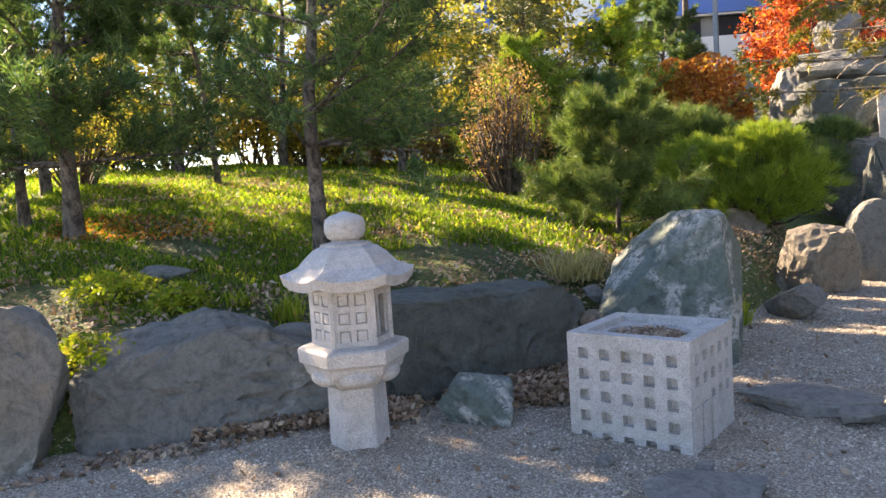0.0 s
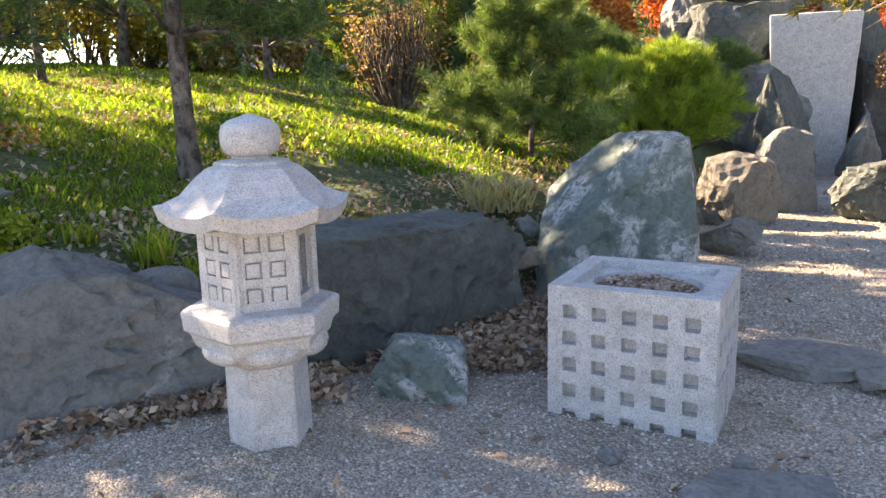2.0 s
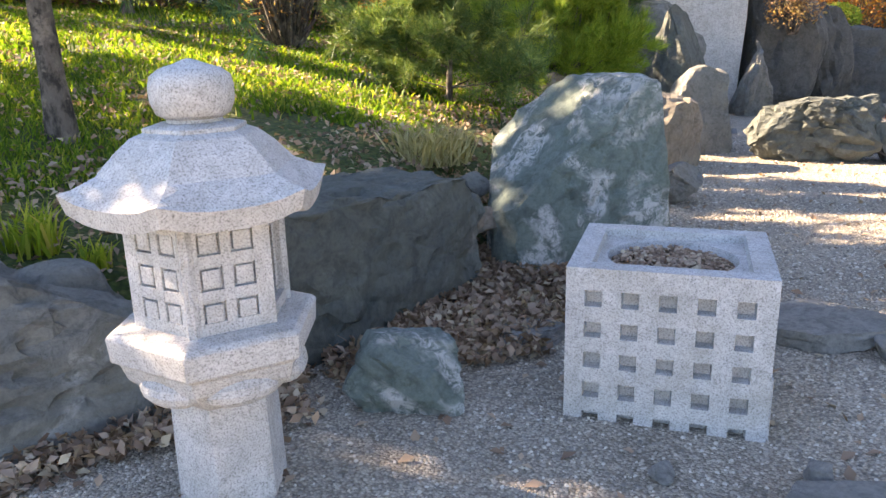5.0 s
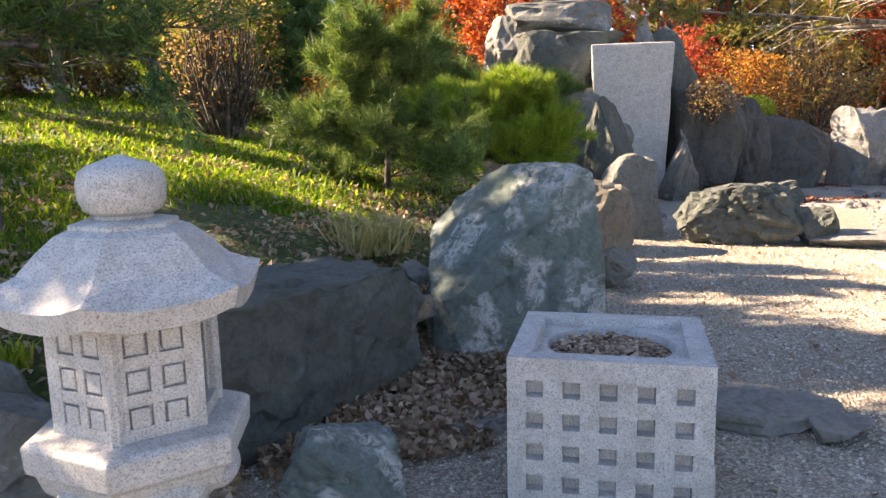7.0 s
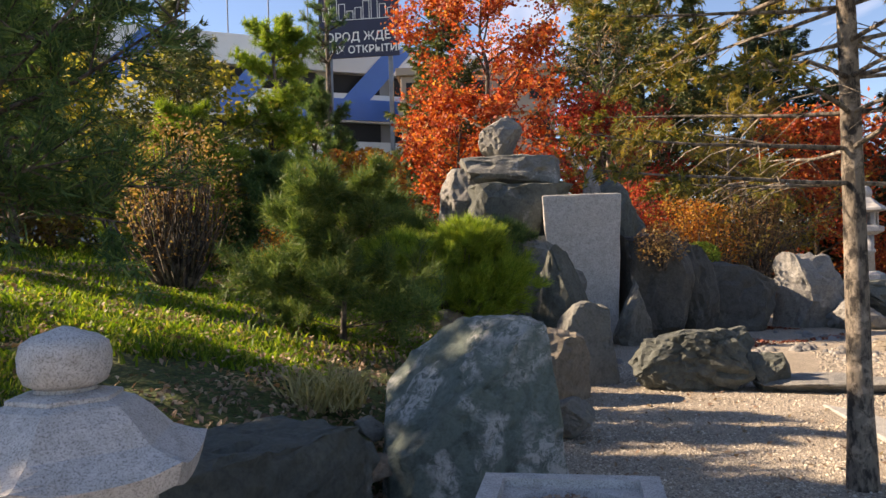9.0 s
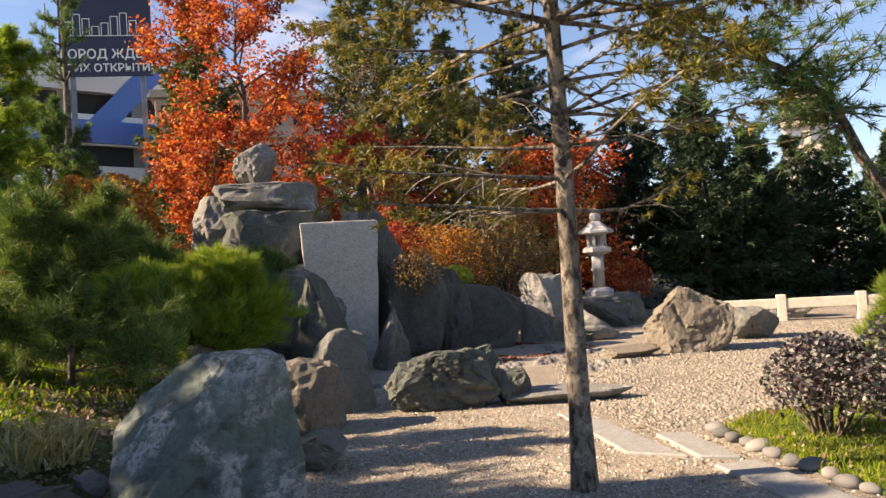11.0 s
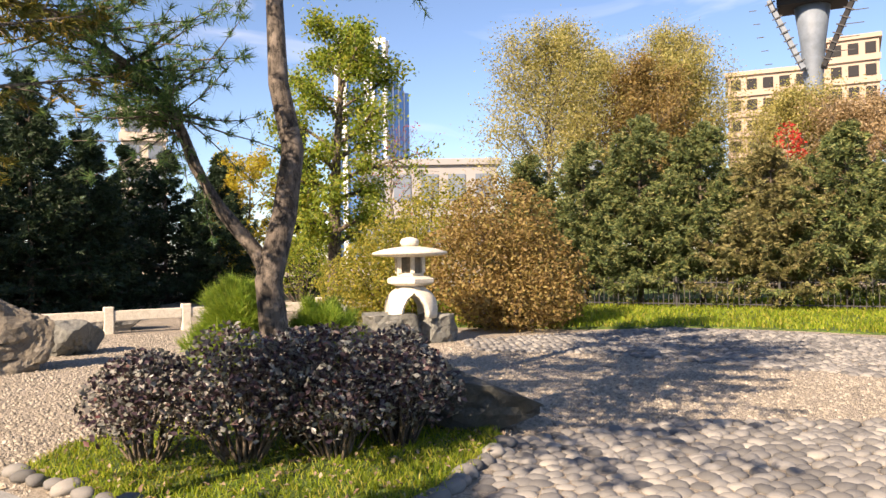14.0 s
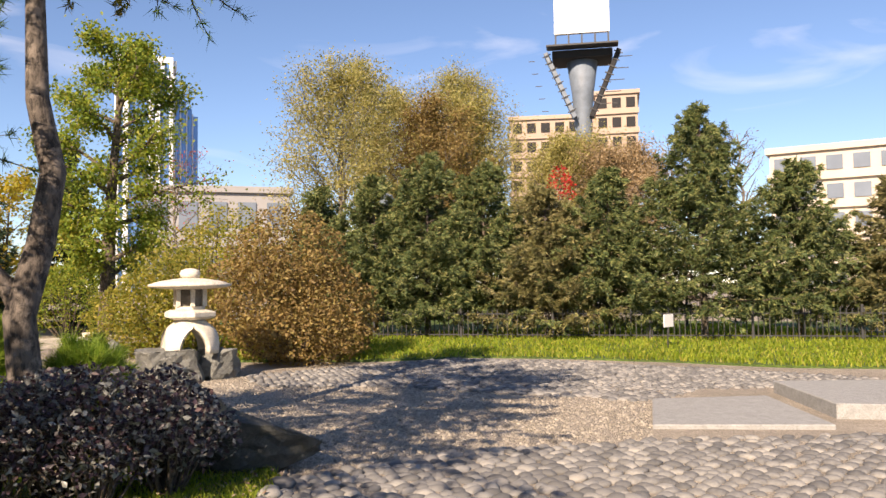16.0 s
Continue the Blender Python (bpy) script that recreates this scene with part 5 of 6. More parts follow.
# tall willows behind the hedge
for i, (x, y, h, s, mt) in enumerate(((37.7, -4.6, 12.6, 4.4, M_WILLOW), (38.6, -9.4, 10.8, 3.6, M_GOLD), (41.0, -12.6, 11.6, 4.0, M_WILLOW), (43.6, -13.2, 14.4, 4.6, M_WILLOW), (46, -8.5, 13.6, 4.2, M_WILLOW), (37.7, -16.4, 9.3, 3.8, M_WILLOW), (34.4, -18.4, 8.4, 3.2, M_TAN))):
    leafy("willow", (x, y), h, s, 110 + i, "tall tree with thinning olive-gold autumn leaves" if mt is not M_TAN else "pale brown withered tree behind the spruces", mt, bark=M_PALEBARK, leaf=0.12, amount=42000, crown_from=0.1, limbs=34,
          rise=0.8, loose=0.085, twigs=10)
for i, (x, y, h) in enumerate(((33, -20, 9.0), (31, -23, 9.5), (36, -24, 10))):
    leafy("bare_tree", (x, y), h, 2.2, 130 + i, "leafless slender grey tree behind the hedge", M_BROWNLEAF, M_PALEBARK, leaf=0.1, amount=500, crown_from=0.3, limbs=26)


# ---- white snow-viewing lantern ----
def low_lantern():
    th = thing("snow_lantern", (14.29, 2.28, 0.47), "cream stone snow-viewing lantern with arched legs", "stone lantern", turn=10)
    zs = [0, 0.08, 0.16, 0.24, 0.31, 0.36, 0.40, 0.425, 0.47, 0.51, 0.535]
    rs = [0.50, 0.505, 0.505, 0.49, 0.47, 0.445, 0.42, 0.40, 0.36, 0.30, 0.24]
    for k in range(4):
        V, F, nu = [], [], 9
        for inner in (0, 1):
            for z, r in zip(zs, rs):
                w = radians(45 - (29 * math.sqrt(1 - (z / 0.43) ** 2) if z < 0.43 else 0))
                for u in range(nu):
                    a = math.pi / 4 + k * math.pi / 2 + w * (2 * u / (nu - 1) - 1)
                    q = r - (0.11 if inner else 0)
                    V.append((q * math.cos(a), q * math.sin(a), z - (0.03 if inner and z > 0.3 else 0)))
        nz, half = len(zs), nu * len(zs)
        for j in range(nz - 1):
            for u in range(nu - 1):
                i = j * nu + u
                F.append((i, i + 1, i + nu + 1, i + nu))
                F.append((half + i, half + i + nu, half + i + nu + 1, half + i + 1))
            for u in (0, nu - 1):
                i = j * nu + u
                F.append((i, i + nu, half + i + nu, half + i))
        for u in range(nu - 1):
            F.append((u, half + u, half + u + 1, u + 1))
        part("leg", mesh_of("leg", V, np.array(F)), M_WHITESTONE, th)
    part("leg_ring", smooth(lathe([(0.1, 0.5), (0.28, 0.51), (0.28, 0.54), (0.2, 0.575)], 24)), M_WHITESTONE, th)
    part("platform", soften(lathe([(0.28, 0.57), (0.45, 0.62), (0.45, 0.70), (0.36, 0.745)], 6), 0.012), M_WHITESTONE, th)
    part("plinth", soften(lathe([(0.26, 0.745), (0.26, 0.80)], 6), 0.01), M_WHITESTONE, th)
    for k in range(6):
        a = k * math.pi / 3
        part("fire_box_pillar", box_bm(0.07, 0.07, 0.3, 0.006, (0.25 * math.cos(a), 0.25 * math.sin(a), 0.95)), M_WHITESTONE, th)
    part("fire_box_core", lathe([(0.2, 0.8), (0.2, 1.1)], 6), M_BROWNROCK, th)
    part("roof", smooth(lathe([(0.2, 1.09), (0.6, 1.12), (0.69, 1.15), (0.68, 1.18), (0.5, 1.235), (0.28, 1.27), (0.15, 1.285)], 40)), M_WHITESTONE, th)
    part("finial", smooth(lathe([(0.12, 1.28), (0.16, 1.31), (0.175, 1.36), (0.15, 1.42), (0.06, 1.45), (0.01, 1.455)], 24)), M_WHITESTONE, th)


low_lantern()


def tall_lantern():
    th = thing("pedestal_lantern", (15.9, 12.7, 0.75), "tall grey stone lantern on a round post among rocks", "stone lantern", turn=15)
    part("base", soften(lathe([(0.36, 0), (0.36, 0.12), (0.22, 0.2)], 6), 0.01), M_GRANITE, th)
    part("post", smooth(lathe([(0.15, 0.2), (0.14, 0.6), (0.17, 0.62), (0.17, 0.68), (0.14, 0.7), (0.15, 1.0)], 16)), M_GRANITE, th)
    part("platform", soften(lathe([(0.18, 1.0), (0.36, 1.08), (0.36, 1.18), (0.25, 1.22)], 6), 0.01), M_GRANITE, th)
    for k in range(6):
        a = k * math.pi / 3
        part("fire_box_pillar", box_bm(0.08, 0.08, 0.3, 0.005, (0.2 * math.cos(a), 0.2 * math.sin(a), 1.36)), M_GRANITE, th)
    part("roof", lathe([(0.2, 1.5), (0.45, 1.55), (0.44, 1.6), (0.25, 1.72), (0.12, 1.85)], 6), M_GRANITE, th)
    part("finial", smooth(lathe([(0.1, 1.84), (0.14, 1.92), (0.12, 2.02), (0.03, 2.14), (0.0, 2.18)], 16)), M_GRANITE, th)


tall_lantern()

# mound under the far lantern
boulder("boulder", (15.9, 12.7, 0), (2.2, 1.8, 0.8), 0, M_DARKROCK, "low dark rock carrying the far lantern", 151, planes=[(0, 0, 1, 0.4)])


# ---- low stone rail across the pebbles ----
def stone_rail(ax, ay, bx, by, posts):
    th = thing("stone_rail", (ax, ay, 0), "low pale stone rail with square posts", "railing", turn=math.degrees(math.atan2(by - ay, bx - ax)))
    L = math.hypot(bx - ax, by - ay)
    for k in range(posts):
        part("post", box_bm(0.2, 0.2, 0.68, 0.02, (L * k / (posts - 1), 0, 0.25)), M_WHITESTONE, th)
    for k in range(posts - 1):
        part("beam", box_bm(L / (posts - 1) - 0.204, 0.16, 0.22, 0.015, (L * (k + 0.5) / (posts - 1), 0, 0.39)), M_WHITESTONE, th)


stone_rail(16.5, 10.26, 20.5, 3.11, 6)
boulder("flagstone", (18.2, 9.2, 0), (1.6, 1.1, 0.4), -55, M_PALEROCK, "flat pale bridge stone behind the rail", 157, planes=[(0, 0, 1, 0.25)])

# ---- paving, grass island, cobbles ----
def paving(name, corners, z, label):
    bm = bmesh.new()
    lo = [bm.verts.new((x, y, -0.03)) for x, y in corners]
    hi = [bm.verts.new((x, y, z)) for x, y in corners]
    bm.faces.new(lo[::-1])
    bm.faces.new(hi)
    for k in range(len(corners)):
        j = (k + 1) % len(corners)
        bm.faces.new([lo[k], lo[j], hi[j], hi[k]])
    bmesh.ops.bevel(bm, geom=bm.edges[:], offset=0.012, segments=1, affect="EDGES")
    return tagged(part(name, bm, M_PAVE), label, "paving slab", "paving slabs of the path")


paving("paving_slab", [(6.1, 6.95), (6.05, 6.4), (5.14, 4.98), (5.0, 5.45)], 0.03, "long worn paving slab set flush in the gravel")
paving("paving_slab", [(5.7, 5.58), (5.88, 5.36), (5.3, 4.62), (5.16, 4.9)], 0.035, "cracked paving slab beside the grass island")
paving("paving_slab", [(4.98, 4.7), (5.26, 4.5), (4.6, 3.5), (4.3, 3.72)], 0.035, "worn paving slab set flush in the gravel")
SLAB = [(7.64, -2.53), (9.28, -3.59), (8.95, -5.15), (6.93, -4.33)]
paving("paving_slab", SLAB, 0.05, "large pale concrete slab beside the cobbles")
paving("paving_slab", [(9.4, -5.65), (7.45, -4.85), (6.0, -7.5), (8.2, -9)], 0.17, "raised concrete platform with a stone edge")

ISLE = [(6.1, 5.2), (5.62, 4.6), (5.0, 3.75), (4.68, 3.1), (4.75, 2.5), (5.2, 2.1), (5.9, 1.8), (6.8, 1.5), (7.6, 1.7), (8.3, 2.6), (8.3, 3.9), (7.6, 4.8), (6.9, 5.2)]


def inside(poly, x, y):
    hit = np.zeros(len(x), bool)
    for (ax, ay), (bx, by) in zip(poly, poly[1:] + poly[:1]):
        cross = ((ay > y) != (by > y)) & (x < (bx - ax) * (y - ay) / (by - ay + 1e-12) + ax)
        hit ^= cross
    return hit


def patch(name, poly, z, material, label, category):
    bm = bmesh.new()
    c = bm.verts.new((sum(p[0] for p in poly) / len(poly), sum(p[1] for p in poly) / len(poly), z + 0.03))
    ring = [bm.verts.new((x, y, z)) for x, y in poly]
    low = [bm.verts.new((x, y, -0.05)) for x, y in poly]
    for k in range(len(poly)):
        j = (k + 1) % len(poly)
        bm.faces.new([c, ring[k], ring[j]])
        bm.faces.new([ring[k], low[k], low[j], ring[j]])
    bmesh.ops.recalc_face_normals(bm, faces=bm.faces[:])
    return tagged(part(name, bm, material), label, category, kind="structure")


patch("grass_island", ISLE, 0.03, M_TURF, "small grass island with purple shrubs", "lawn")
LAWN = [(25, 5), (17.9, 2.6), (16.2, -1.2), (16.1, -3.3), (14.6, -5.6), (11.8, -8.2), (8.5, -13), (7, -20), (20, -24), (40, -2), (36, 8)]
patch("lawn", LAWN, 0.035, M_TURF, "grass strip in front of the iron fence", "lawn")

# ---- iron fence, sign, globe lamps ----
def iron_fence():
    a, b = np.array([23.8, -0.5]), np.array([13.0, -18.2])
    L = float(np.linalg.norm(b - a))
    th = thing("iron_fence", (a[0], a[1], 0.03), "low black iron fence of thin bars under the spruces", "fence", turn=math.degrees(math.atan2(b[1] - a[1], b[0] - a[0])))
    bar = box_bm(0.022, 0.022, 0.82, 0.0, (0, 0, 0.43))
    me = bpy.data.meshes.new("bar")
    bar.to_mesh(me)
    bar.free()
    n = int(L / 0.14)
    for k in range(n):
        ob = part("bar", me, M_IRON, th)
        ob.location = (k * 0.14, 0, 0.03 * ((k % 3) == 0))
    for z in (0.14, 0.72):
        part("rail", box_bm(L, 0.035, 0.03, 0.0, (L / 2, 0.0, z)), M_IRON, th)
    for k in range(9):
        part("post", box_bm(0.06, 0.06, 0.95, 0.004, (L * k / 8 + 0.07, 0, 0.47)), M_IRON, th)


iron_fence()


def board_sign():
    th = thing("sign", (15.9, -8.3, 0.03), "small white blank sign board on a thin post", "sign", turn=-62)
    part("post", smooth(mesh_of("post", *tube([(0, 0, -0.05), (0, 0, 0.75)], [0.016, 0.016], 10))), M_IRON, th)
    part("board", box_bm(0.44, 0.02, 0.3, 0.004, (0, -0.028, 0.66)), M_WHITE, th)


board_sign()

# ---- buildings beyond the garden ----
M_GLASS = plain_mat("blue curtain glass", (0.13, 0.26, 0.48), 0.15, 0.2, 0.05, 0.3)
M_PANE = plain_mat("dull window glass", (0.16, 0.19, 0.23), 0.25, 0.2, 0.2)
M_PANEL = plain_mat("white cladding", (0.72, 0.73, 0.74), 0.5, 0.06, 0.2)
M_BEIGE = plain_mat("beige wall", (0.38, 0.295, 0.235), 0.85, 0.12, 0.15)
M_CREAM = plain_mat("cream wall", (0.52, 0.45, 0.37), 0.85, 0.1, 0.15)
M_GREYWALL = plain_mat("grey wall", (0.29, 0.285, 0.285), 0.8, 0.12, 0.15)
M_BLUE = plain_mat("blue cladding", (0.05, 0.16, 0.50), 0.45, 0.08, 0.3)
M_NAVY = plain_mat("navy banner", (0.02, 0.025, 0.06), 0.6, 0.1, 0.5)
M_STEEL = plain_mat("weathered steel", (0.15, 0.185, 0.23), 0.6, 0.25, 1.5)


def turned(x, y, z, toward=(0, 2)):
    """Pose of a building whose front (-y) looks at the garden."""
    return math.degrees(math.atan2(y - toward[1], x - toward[0])) - 90


def glass_tower():
    th = thing("glass_tower", (205, 12, 0), "blue glass office tower with white vertical ribs", "building", turn=turned(205, 12, 0))
    part("core", box_bm(13.5, 14, 54, 0.3, (-2.6, 7, 27)), M_GLASS, th)
    part("penthouse", box_bm(11, 10, 5.5, 0.2, (-2.8, 8, 56.5)), M_GLASS, th)
    part("crown_beam", box_bm(13.5, 0.9, 1.5, 0.1, (-2.6, 1.5, 59.6)), M_PANEL, th)
    part("crown_beam", box_bm(0.9, 11, 1.5, 0.1, (4.6, 7.5, 59.0)), M_PANEL, th)
    part("cornice", box_bm(14.4, 1.6, 1.6, 0.1, (-2.6, -0.3, 54.2)), M_PANEL, th)
    for k in range(6):
        part("crown_fin", box_bm(0.5, 0.5, 2.0, 0.0, (-8.2 + 1.5 * k, 4, 61.2)), M_PANEL, th)
    for x in (-8.8, -2.6, 1.6, 3.7):
        part("crown_post", box_bm(0.9, 0.9, 5.6, 0.05, (x, 1.5, 56.6)), M_PANEL, th)
    for x, w in ((-9.0, 1.0), (-6.9, 1.2), (-1.1, 1.1), (0.5, 1.1), (3.7, 0.9)):
        part("rib", box_bm(w, 1.2, 53.5, 0.1, (x, -0.3, 26.7)), M_PANEL, th)
    for k in range(4):
        part("wing", box_bm(1.65, 12, 51.5 - 1.6 * k, 0.2, (5.0 + 1.55 * k, 8 + 1.5 * k, 25.7 - 0.8 * k)), M_GLASS, th)
        part("wing_rib", box_bm(0.5, 0.8, 51.9 - 1.6 * k, 0.1, (4.4 + 1.55 * k, 1.8 + 1.5 * k, 25.9 - 0.8 * k)), M_PANEL, th)
    for k in range(13):
        part("floor_band", box_bm(13.56, 0.3, 0.3, 0.0, (-2.6, -0.02, 3 + 3.8 * k)), M_STEEL, th)


glass_tower()


def car_park():
    th = thing("car_park", (23.0, 77.5, 0), "long white parking building with blue diagonal stripes", "building", turn=turned(23, 77, 0) + 13)
    part("body", box_bm(62, 24, 22.5, 0.1, (-6, 13, 11.25)), M_GREYWALL, th)
    for z in (12.2, 17.2, 22.4):
        part("parapet", box_bm(62, 0.5, 3.0, 0.05, (-6, 0.3, z)), M_PANEL, th)
    # Near-black boxes stand in for the shade inside the open parking decks.
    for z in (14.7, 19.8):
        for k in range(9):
            part("opening_shade", box_bm(5.6, 0.4, 2.0, 0.0, (-34 + 6.9 * k, 0.9, z)), M_SHADEBLACK, th)
    for x0 in (-26, -13.5, -1.5):
        bm = bmesh.new()
        q = [(x0 + 5.5, -0.06, 16.0), (x0 + 8.4, -0.06, 16.0), (x0 + 15.6, -0.06, 23.95), (x0 + 12.7, -0.06, 23.95)]
        f = [bm.verts.new(p) for p in q] + [bm.verts.new((p[0], 0.04, p[2])) for p in q]
        for ids in ((0, 1, 2, 3), (7, 6, 5, 4), (0, 4, 5, 1), (1, 5, 6, 2), (2, 6, 7, 3), (3, 7, 4, 0)):
            bm.faces.new([f[i] for i in ids])
        part("blue_stripe", bm, M_BLUE, th)
    part("blue_band", box_bm(14, 0.3, 2.2, 0.0, (6, -0.05, 17.0)), M_BLUE, th)
    for k in range(14):
        part("flag_pole", box_bm(0.12, 0.12, 6, 0.0, (-34 + 4.1 * k, 2, 26.5)), M_STEEL, th)
    return th


cp = car_park()


def banner():
    cx, cy = 28.3, 71.0
    th = thing("banner", (cx, cy, 0), "large navy banner with white lettering on a frame", "billboard", turn=-36)
    part("panel", box_bm(7.9, 0.3, 7.4, 0.05, (0, 0, 24.6)), M_NAVY, th)
    for x in (-3, 3):
        part("leg", box_bm(0.4, 0.4, 21, 0.02, (x, 0.3, 10.5)), M_STEEL, th)
    for body, z in (("\u0413\u041e\u0420\u041e\u0414 \u0416\u0414\u0401\u0422", 22.9), ("\u0422\u0412\u041e\u0418\u0425 \u041e\u0422\u041a\u0420\u042b\u0422\u0418\u0419!", 21.7)):
        cu = bpy.data.curves.new("lettering", "FONT")
        cu.body, cu.size, cu.align_x, cu.extrude, cu.offset = body, 1.15 if z > 22 else 0.98, "CENTER", 0.02, 0.012
        cu.materials.append(M_WHITE)
        ob = new("lettering", cu)
        ob.parent = th
        ob.matrix_local = pose(0.0, -0.19, z - 0.4, 90, 0, 0)
    # pale line drawing of a skyline
    for k in range(9):
        h = (1.2, 1.9, 1.5, 0.8, 1.1, 1.7, 2.0, 1.3, 0.9)[k]
        for x in (-0.3, 0.3):
            part("drawn_line", box_bm(0.06, 0.02, h, 0.0, (-3.2 + 0.8 * k + x, -0.165, 24.6 + h / 2)), M_WHITE, th)
        part("drawn_line", box_bm(0.66, 0.02, 0.06, 0.0, (-3.2 + 0.8 * k, -0.165, 24.6 + h)), M_WHITE, th)
    part("drawn_line", box_bm(6.9, 0.02, 0.06, 0.0, (0, -0.165, 24.55)), M_WHITE, th)


banner()


def flats(where, size, floors, bays, label, wall, seed=0):
    """A block with storeys of window boxes, near-black for inner shade on beige walls, and slab bands."""
    w, d, h = size
    th = thing("apartment_building", where, label, "building", turn=turned(*where))
    part("wall", box_bm(w, d, h, 0.1, (0, d / 2, h / 2)), wall, th)
    fh = h / floors
    for f in range(floors):
        part("floor_band", box_bm(w + 0.4, 0.5, fh * 0.28, 0.0, (0, -0.15, fh * (f + 0.14))), wall, th)
        for b in range(bays):
            # On beige walls a near-black box stands in for the shade indoors.
            part("window", box_bm(w / bays * 0.62, 0.2, fh * 0.5, 0.0, (w * ((b + 0.5) / bays - 0.5), -0.04, fh * (f + 0.58))), M_SHADEBLACK if wall is M_BEIGE else M_PANE, th)
    part("roof", box_bm(w + 0.8, d + 0.8, 0.7, 0.05, (0, d / 2, h + 0.36)), wall, th)
    return th


flats((114.6, -65.7, 0), (7, 12, 33.5), 10, 3, "unfinished beige apartment tower with open balconies", M_BEIGE)
flats((120.1, -57.7, 0), (17, 12, 30), 9, 7, "unfinished beige apartment block with open floors", M_BEIGE)
flats((61, -67.5, 0), (26, 12, 15.6), 5, 10, "cream apartment block behind the spruces", M_CREAM)
flats((36, 62, 0), (14, 10, 18), 5, 5, "cream building behind the red oak", M_BEIGE)
flats((85, 0, 0), (15, 12, 11.6), 2, 5, "long low grey building behind the locust tree", M_GREYWALL)
flats((85.3, 31.0, 0), (4.6, 8, 17.6), 6, 2, "narrow cream tower block behind the far spruces", M_CREAM)


def billboard():
    th = thing("billboard", (54.3, -26.9, 0), "three-sided billboard on a tapered steel column", "billboard", turn=turned(54.3, -26.9, 0))
    part("column", smooth(lathe([(0.62, 0), (0.6, 13.0), (0.85, 16.5), (1.25, 19.3)], 24)), M_STEEL, th)
    # Near-black gantry and right arm: their shaded undersides put into the colour.
    part("gantry", box_bm(4.6, 3.0, 0.6, 0.05, (0, -0.2, 19.3)), M_SHADEBLACK, th)
    for s in (-1, 1):
        part("arm", box_bm(0.34, 1.0, 5.6, 0.03), M_STEEL if s < 0 else M_SHADEBLACK, th).matrix_local = pose(s * 1.72, -0.9, 17.0, 0, s * 23, 0)
        for k in range(9):
            part("rung", box_bm(0.7, 0.08, 0.08, 0.0), M_IRON, th).matrix_local = pose(s * (0.85 + 0.235 * k), -1.45, 14.9 + 0.55 * k, 0, s * 23, 0)
    for k in range(5):
        part("lamp_arm", box_bm(1.2, 0.05, 0.05, 0.0, (2.0 + 0.3 * k, -1.2, 15.4 + 0.9 * k)), M_IRON, th)
        part("lamp_arm", box_bm(0.5, 0.05, 0.05, 0.0, (-2.9 - 0.25 * k, -1.2, 15.0 + 1.0 * k)), M_IRON, th)
    part("catwalk", box_bm(5.4, 1.2, 0.12, 0.0, (0, -2.2, 19.7)), M_IRON, th)
    for k in range(5):
        part("strut", box_bm(0.12, 0.12, 1.3, 0.0, (-2 + k, -1.7, 20.3)), M_IRON, th)
    part("panel", box_bm(4.2, 0.35, 5.5, 0.03, (0, -1.6, 23.6)), M_WHITE, th)


billboard()


def globe_lamp(x, y, z):
    th = thing("globe_lamp", (x, y, 0), "brown glass globe street lamp on a thin pole", "street lamp")
    part("pole", smooth(mesh_of("pole", *tube([(0, 0, 0), (0, 0, z - 0.25)], [0.05, 0.035], 10))), M_IRON, th)
    part("globe", smooth(lathe([(0.02, z - 0.27), (0.19, z - 0.2), (0.27, z), (0.19, z + 0.2), (0.02, z + 0.27)], 24)), M_STEEL, th)


globe_lamp(22.5, -13.5, 5.25)
globe_lamp(27.0, -4.3, 4.6)

# ---- ground cover ----
rng = np.random.default_rng(5)


def cover(name, data, material, label, category):
    return tagged(part(name, mesh_of(name, *data), material), label, category, kind="stuff")


def scatter(n, x0, x1, y0, y1, keep, lift=0.0):
    x, y = rng.uniform(x0, x1, n), rng.uniform(y0, y1, n)
    k = keep(x, y)
    x, y = x[k], y[k]
    return np.stack([x, y, np.maximum(hill(x, y), swell(x, y)) + lift], 1)


def clump(x, y, s=0.9, seed=0.0):
    return np.sin(x * s * 2.1 + seed + 1.7 * np.sin(y * s * 1.3)) + np.sin(y * s * 2.7 - seed + 1.3 * np.sin(x * s * 1.9))


on_hill = lambda x, y: hill(x, y) > 0.6
near = scatter(150000, -5.5, 4.5, 5.2, 13, lambda x, y: on_hill(x, y) & (clump(x, y, 1.1) > -1.4 + 1.5 * (hill(x, y) < 0.85)))
cover("grass", blades(rng, near, 0.07, 0.0055, 1.2), M_GRASS, "lush green grass on the mound with fallen leaves", "grass")
wide = scatter(70000, -14, 9, 8, 24, lambda x, y: on_hill(x, y))
cover("grass", blades(rng, wide, 0.10, 0.012, 0.9), M_GRASS, "green grass further up the mound", "grass")
litter = scatter(34000, -5, 5, 4.6, 14, lambda x, y: (hill(x, y) > 0.05) & ((clump(x, y, 1.3, 2) > 1.0) | (hill(x, y) < 0.72) | (rng.uniform(size=len(x)) < 0.22)), 0.05)
cover("leaf_litter", leaves(rng, litter, 0.058, 0.7), M_LITTER, "brown fallen leaves over the soil and grass", "fallen leaves")
heap = np.concatenate([scatter(5200, 0.3, 1.6, 5.2, 6.6, lambda x, y: hill(x, y) < 0.5, 0.03), scatter(1800, -1.7, -0.25, 4.75, 5.35, lambda x, y: hill(x, y) < 0.4, 0.03),
                       scatter(1400, -0.1, 0.9, 5.0, 5.7, lambda x, y: hill(x, y) < 0.4, 0.02)])
heap[:, 2] += rng.uniform(0, 0.05, len(heap))
